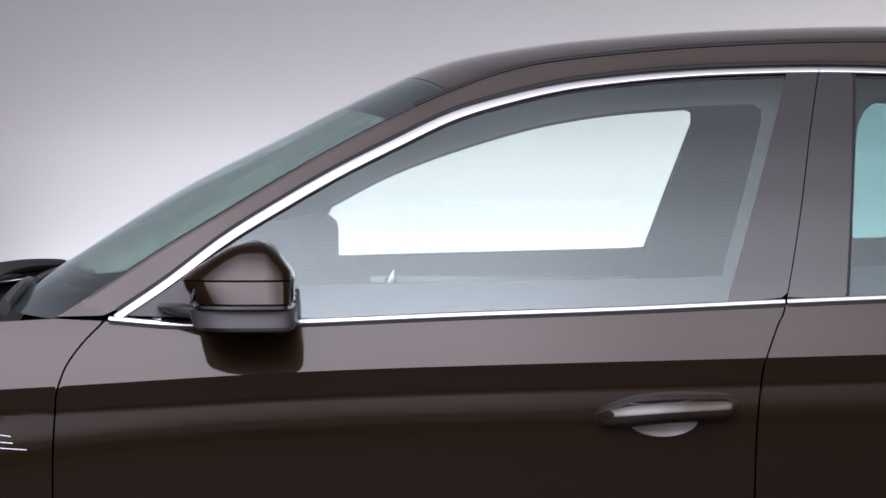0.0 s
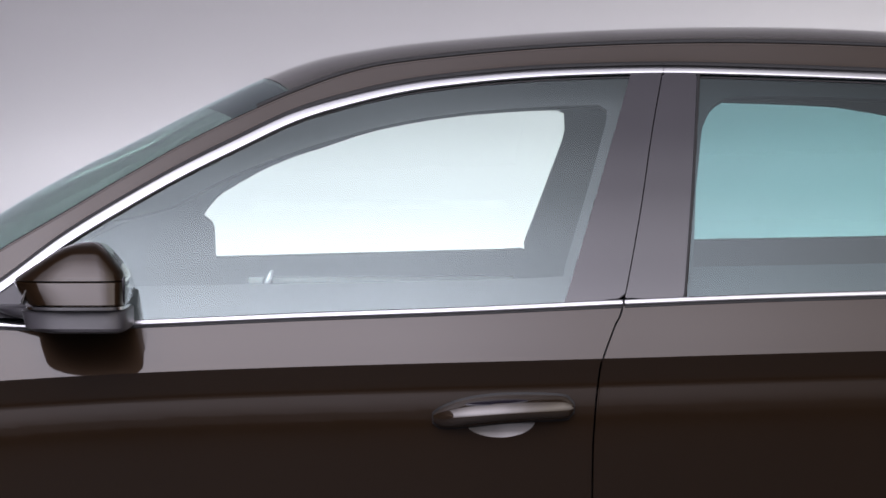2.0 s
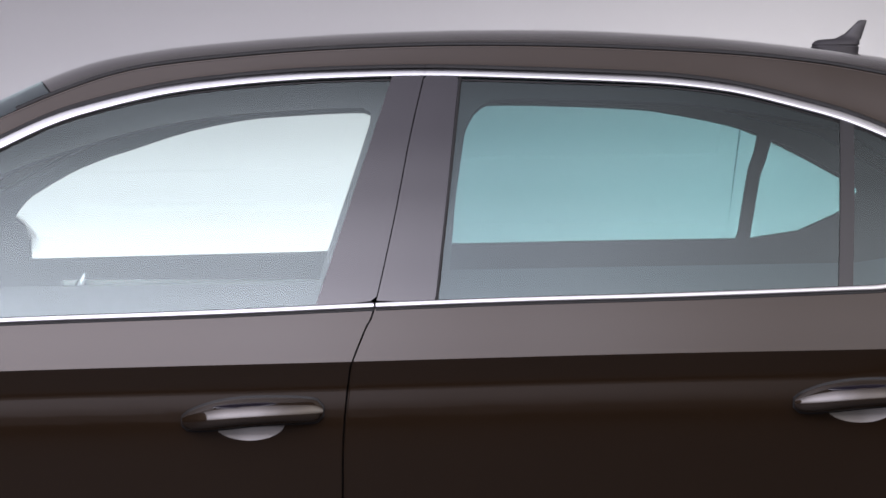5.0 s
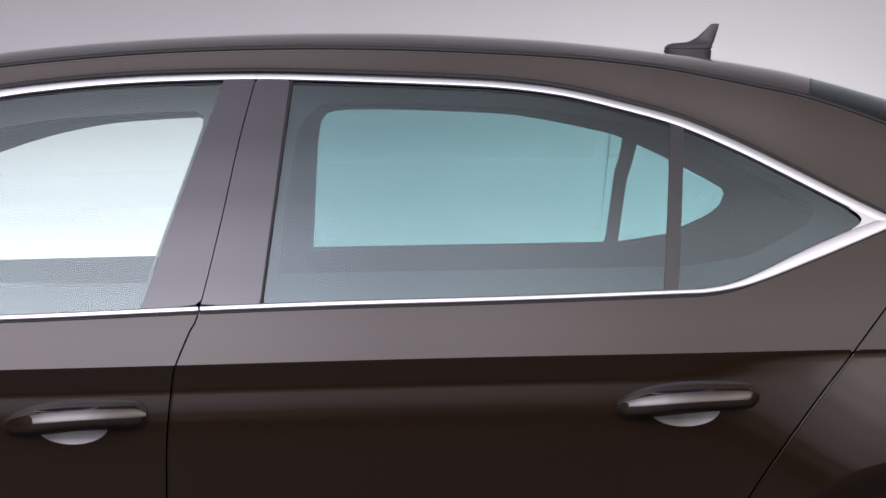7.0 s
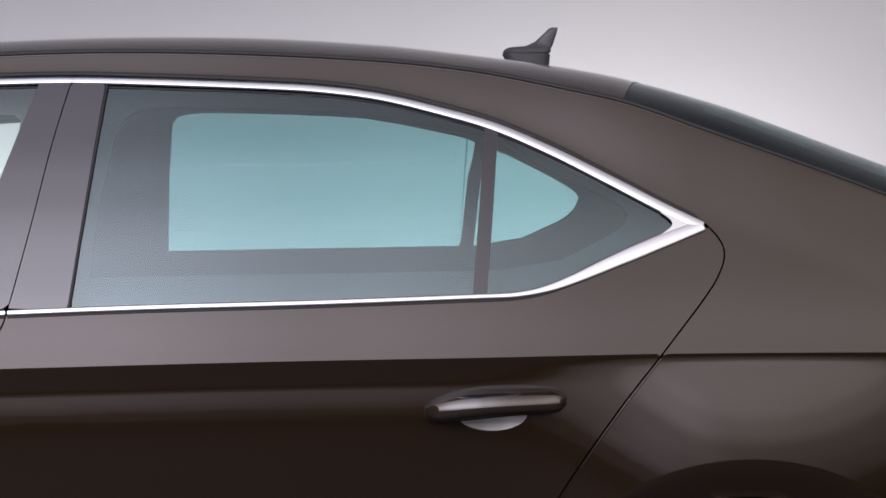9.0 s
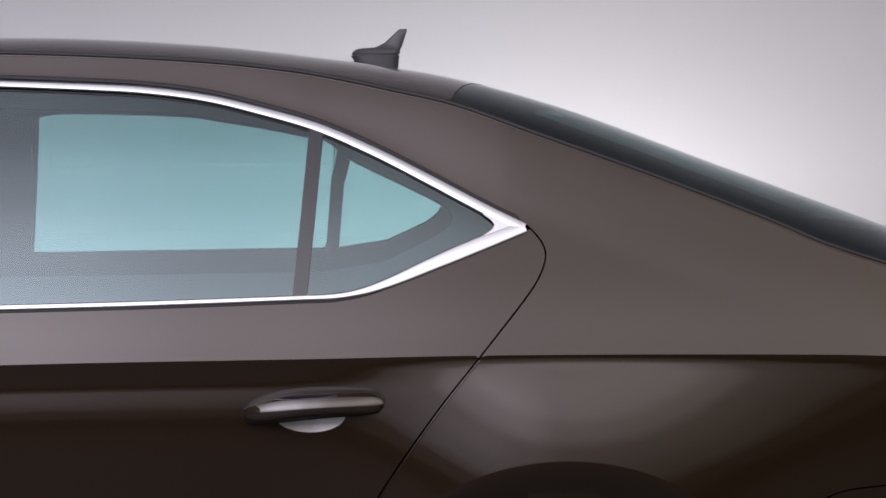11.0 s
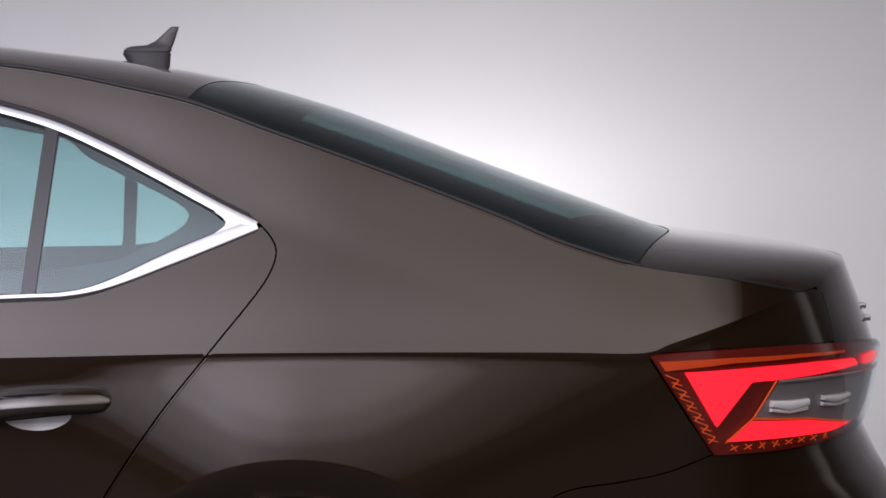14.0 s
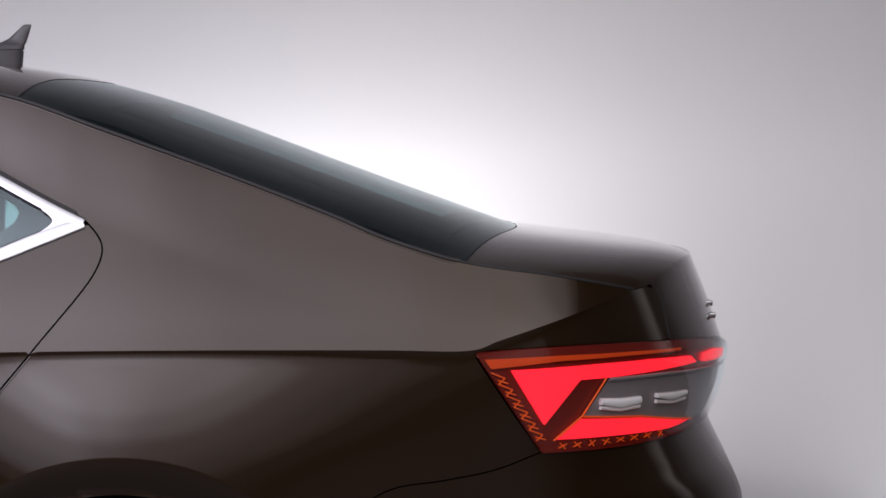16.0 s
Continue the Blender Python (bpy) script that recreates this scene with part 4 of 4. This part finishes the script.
def door_mirror(side):
    base = new("door_mirror")
    base.parent = car
    base["label"] = "brown and black door mirror"
    bm = bmesh.new()
    slices(bm, [(1.0175, -0.382, -0.197, 0.84, 1.0200), (1.03, -0.365, -0.2, 0.84, 1.015), (1.045, -0.342, -0.212, 0.845, 1.0080), (1.058, -0.322, -0.222, 0.85, 1.0000), (1.068, -0.304, -0.232, 0.86, 0.9890), (1.074, -0.286, -0.24, 0.87, 0.9720), (1.0775, -0.27, -0.25, 0.89, 0.96)], side, 40, 0.5)
    part("mirror_cap", bm, PAINT, base, "brown lacquered mirror cap", 35)
    bm = bmesh.new()
    slices(bm, [(0.976, -0.352, -0.199, 0.85, 1.0240), (0.979, -0.357, -0.1975, 0.845, 1.0280), (1.0, -0.374, -0.197, 0.84, 1.0220), (1.014, -0.381, -0.197, 0.84, 1.0175), (1.016, -0.379, -0.199, 0.845, 1.0140)], side, 40, 0.4)
    part("lower_cap", bm, PAINT, base, "brown lower cap with turn signal band", 35)
    bm = bmesh.new()
    slices(bm, [(0.9705, -0.36, -0.197, 0.86, 1.0280), (0.9755, -0.362, -0.197, 0.86, 1.0290)], side)
    part("signal_band", bm, SILVER, base, "clear turn signal band", 35)
    # silver sliver standing for the glint at the front of the signal
    bm = bmesh.new()
    slices(bm, [(0.979, -0.367, -0.36, 0.95, 1.008), (0.99, -0.363, -0.3565, 0.95, 1.012), (1.003, -0.358, -0.3535, 0.95, 1.012)], side, 16)
    part("signal_glint", bm, SILVER, base, "silver sliver standing for a glint on the turn signal", 35)
    bm = bmesh.new()
    slices(bm, [(0.932, -0.33, -0.203, 0.85, 1.0080), (0.935, -0.35, -0.197, 0.84, 1.0160), (0.94, -0.362, -0.194, 0.835, 1.0180), (0.967, -0.37, -0.194, 0.835, 1.0110), (0.9705, -0.365, -0.197, 0.84, 1.0040)], side, 40, 0.4)
    part("mirror_foot", bm, FOOT_PLASTIC, base, "dark grey plastic mirror foot", 35)
    bm = bmesh.new()
    slices(bm, [(0.944, -0.36, -0.25, 0.80, 0.915), (0.949, -0.385, -0.25, 0.80, 0.913), (0.957, -0.415, -0.25, 0.80, 0.91), (0.966, -0.432, -0.25, 0.80, 0.905), (0.9695, -0.425, -0.25, 0.80, 0.9)], side)
    part("mirror_arm", bm, FOOT_PLASTIC, base, "dark grey plastic arm to the door", 35)
    bm = bmesh.new()
    box(bm, -0.203, -0.1965, side * 0.86 if side > 0 else side * 0.995, side * 0.995 if side > 0 else side * 0.86, 0.98, 1.022, 0.003)
    part("mirror_rim", bm, BLACK_GLOSS, base, "black rim of the mirror glass")


for side in (-1, 1):
    door_mirror(side)

# ---- antenna ----
bm = bmesh.new()
rings = []
for z, x0, x1, w in ((1.405, 1.5, 1.576, 0.042), (1.43, 1.486, 1.578, 0.044), (1.436, 1.482, 1.579, 0.044), (1.4375, 1.485, 1.577, 0.04), (1.4395, 1.485, 1.577, 0.04), (1.441, 1.4835, 1.58, 0.042), (1.447, 1.489, 1.58, 0.036), (1.4505, 1.498, 1.581, 0.028), (1.453, 1.53, 1.583, 0.017), (1.462, 1.549, 1.586, 0.012), (1.478, 1.566, 1.591, 0.009), (1.4885, 1.577, 1.594, 0.006), (1.49, 1.581, 1.593, 0.003)):
    rings.append([((x0 + x1) / 2 + (x1 - x0) / 2 * math.cos(a), w / 2 * math.copysign(abs(math.sin(a)) ** 0.8, math.sin(a)), z) for a in np.linspace(0, 2 * math.pi, 20, endpoint=False)])
loft(bm, rings)
part("antenna", bm, FOOT_PLASTIC, car, "dark grey shark fin antenna", 50)

# ---- cowl, wipers, fender script ----
bm = bmesh.new()
vs = [[bm.verts.new((x + 0.1 * abs(y) ** 2, y, z - 0.03 * abs(y))) for y in np.linspace(-0.74, 0.74, 20)] for x, z in ((-0.9, 0.95), (-0.86, 0.945), (-0.8, 0.925), (-0.74, 0.93))]
for a, b in zip(vs, vs[1:]):
    for k in range(19):
        bm.faces.new((a[k], a[k + 1], b[k + 1], b[k]))
part("cowl", bm, PLASTIC, car, "black plastic cowl below the windscreen")
bm = bmesh.new()
loft(bm, [[(-0.83 + 0.14 * y * y + 0.03 * math.cos(a), y, 0.985 - 0.05 * y * y + 0.013 * math.sin(a)) for a in np.linspace(0, 2 * math.pi, 12, endpoint=False)] for y in np.linspace(-0.55, 0.55, 17)])
part("bonnet_seal", bm, BLACK, car, "black rubber seal behind the bonnet")
for y0, y1 in ((-0.55, 0.05), (0.1, 0.6)):
    bm = bmesh.new()
    rings = []
    for k in range(13):
        u = k / 12
        y = y0 + (y1 - y0) * u
        x = -0.77 + 0.12 * y * y + 0.02 * math.sin(u * 3)
        z = 0.955 + 0.02 * math.sin(u * 3.1) - 0.02 * abs(y)
        r = 0.011 - 0.005 * u
        rings.append([(x + r * math.cos(a), y, z + 1.4 * r * math.sin(a)) for a in np.linspace(0, 2 * math.pi, 8, endpoint=False)])
    loft(bm, rings)
    part("wiper", bm, PLASTIC, car, "black wiper arm and blade")
for x0, x1, z in ((-0.705, -0.668, 0.742), (-0.69, -0.645, 0.731), (-0.69, -0.672, 0.753)):
    strip("badge_bar", [(x0, z), (x1, z - 0.003)], 0.0026, 0.002, CHROME, car, -1, 0.0, "small chrome badge stroke")

# ---- cabin, wheels, arch liners ----
bm = bmesh.new()
box(bm, -0.75, 2.6, -0.72, 0.72, 0.24, 0.3, 0.01)
part("cabin_floor", bm, CARPET, car, "dark cabin floor")
bm = bmesh.new()
loft(bm, [[(-0.62, y, 0.6), (-0.62, y, 0.915 - 0.04 * y * y), (-0.4, y, 0.925 - 0.05 * y * y), (-0.28, y, 0.88), (-0.3, y, 0.6)] for y in np.linspace(-0.72, 0.72, 9)])
part("dashboard", bm, PLASTIC, car, "dark dashboard")
bm = bmesh.new()
box(bm, 1.75, 2.42, -0.62, 0.62, 0.93, 0.96, 0.01)
part("parcel_shelf", bm, CARPET, car, "dark parcel shelf")
bm = bmesh.new()
box(bm, -0.1, 0.5, 0.655, 0.675, 0.922, 0.939, 0.006)
part("door_rail", bm, material("pale_trim_inlay", (0.6, 0.64, 0.6), 0.4), car, "pale inlay on the far door trim")
bm = bmesh.new()
slices(bm, [(0.925, -0.07, -0.045, 0.62, 0.66), (0.942, -0.06, -0.04, 0.62, 0.655), (0.955, -0.05, -0.038, 0.625, 0.65)], 1, 12)
part("door_lever", bm, CHROME, car, "chrome inner door lever")


def lathe(bm, prof, cx, cy, cz, n=48):
    vs = [[bm.verts.new((cx + r * math.cos(a), cy + y, cz + r * math.sin(a))) for r, y in prof] for a in np.linspace(0, 2 * math.pi, n, endpoint=False)]
    for i in range(n):
        for k in range(len(prof) - 1):
            bm.faces.new((vs[i][k], vs[i][k + 1], vs[(i + 1) % n][k + 1], vs[(i + 1) % n][k]))


for cx in (1.86, -0.981):
    for side in (-1, 1):
        cy = side * 0.785
        wheel = new("wheel")
        wheel.parent = car
        wheel["label"] = "black tyre on a silver alloy wheel"
        bm = bmesh.new()
        lathe(bm, [(0.235, -0.1), (0.3, -0.112), (0.325, -0.095), (0.335, -0.06), (0.335, 0.06), (0.325, 0.095), (0.3, 0.112), (0.235, 0.1), (0.235, -0.1)], cx, cy, 0.335)
        part("tyre", bm, TYRE, wheel)
        bm = bmesh.new()
        lathe(bm, [(0.235, -0.1), (0.22, -0.09), (0.21, 0.09), (0.235, 0.1)], cx, cy, 0.335)
        for k in range(5):
            a = 2 * math.pi * k / 5
            m = Matrix.Translation((cx, cy + side * 0.07, 0.335)) @ Matrix.Rotation(a, 4, "Y") @ Matrix.Diagonal((0.045, 0.03, 0.2, 1)) @ Matrix.Translation((0, 0, 0.5))
            bmesh.ops.create_cube(bm, size=1.0, matrix=m)
        part("rim", bm, ALLOY, wheel, "silver alloy rim")
        bm = bmesh.new()
        prof = [(cx + 0.4 * math.cos(a), 0.345 + 0.4 * math.sin(a)) for a in np.linspace(-0.1, math.pi + 0.1, 30)]
        vs = [[bm.verts.new((x, side * y, z)) for y in (0.55, 0.87)] for x, z in prof]
        for a, b in zip(vs, vs[1:]):
            bm.faces.new((a[0], a[1], b[1], b[0]))
        bm.faces.new([v[0] for v in vs])
        part("arch_liner", bm, BLACK, car, "black wheel arch liner")
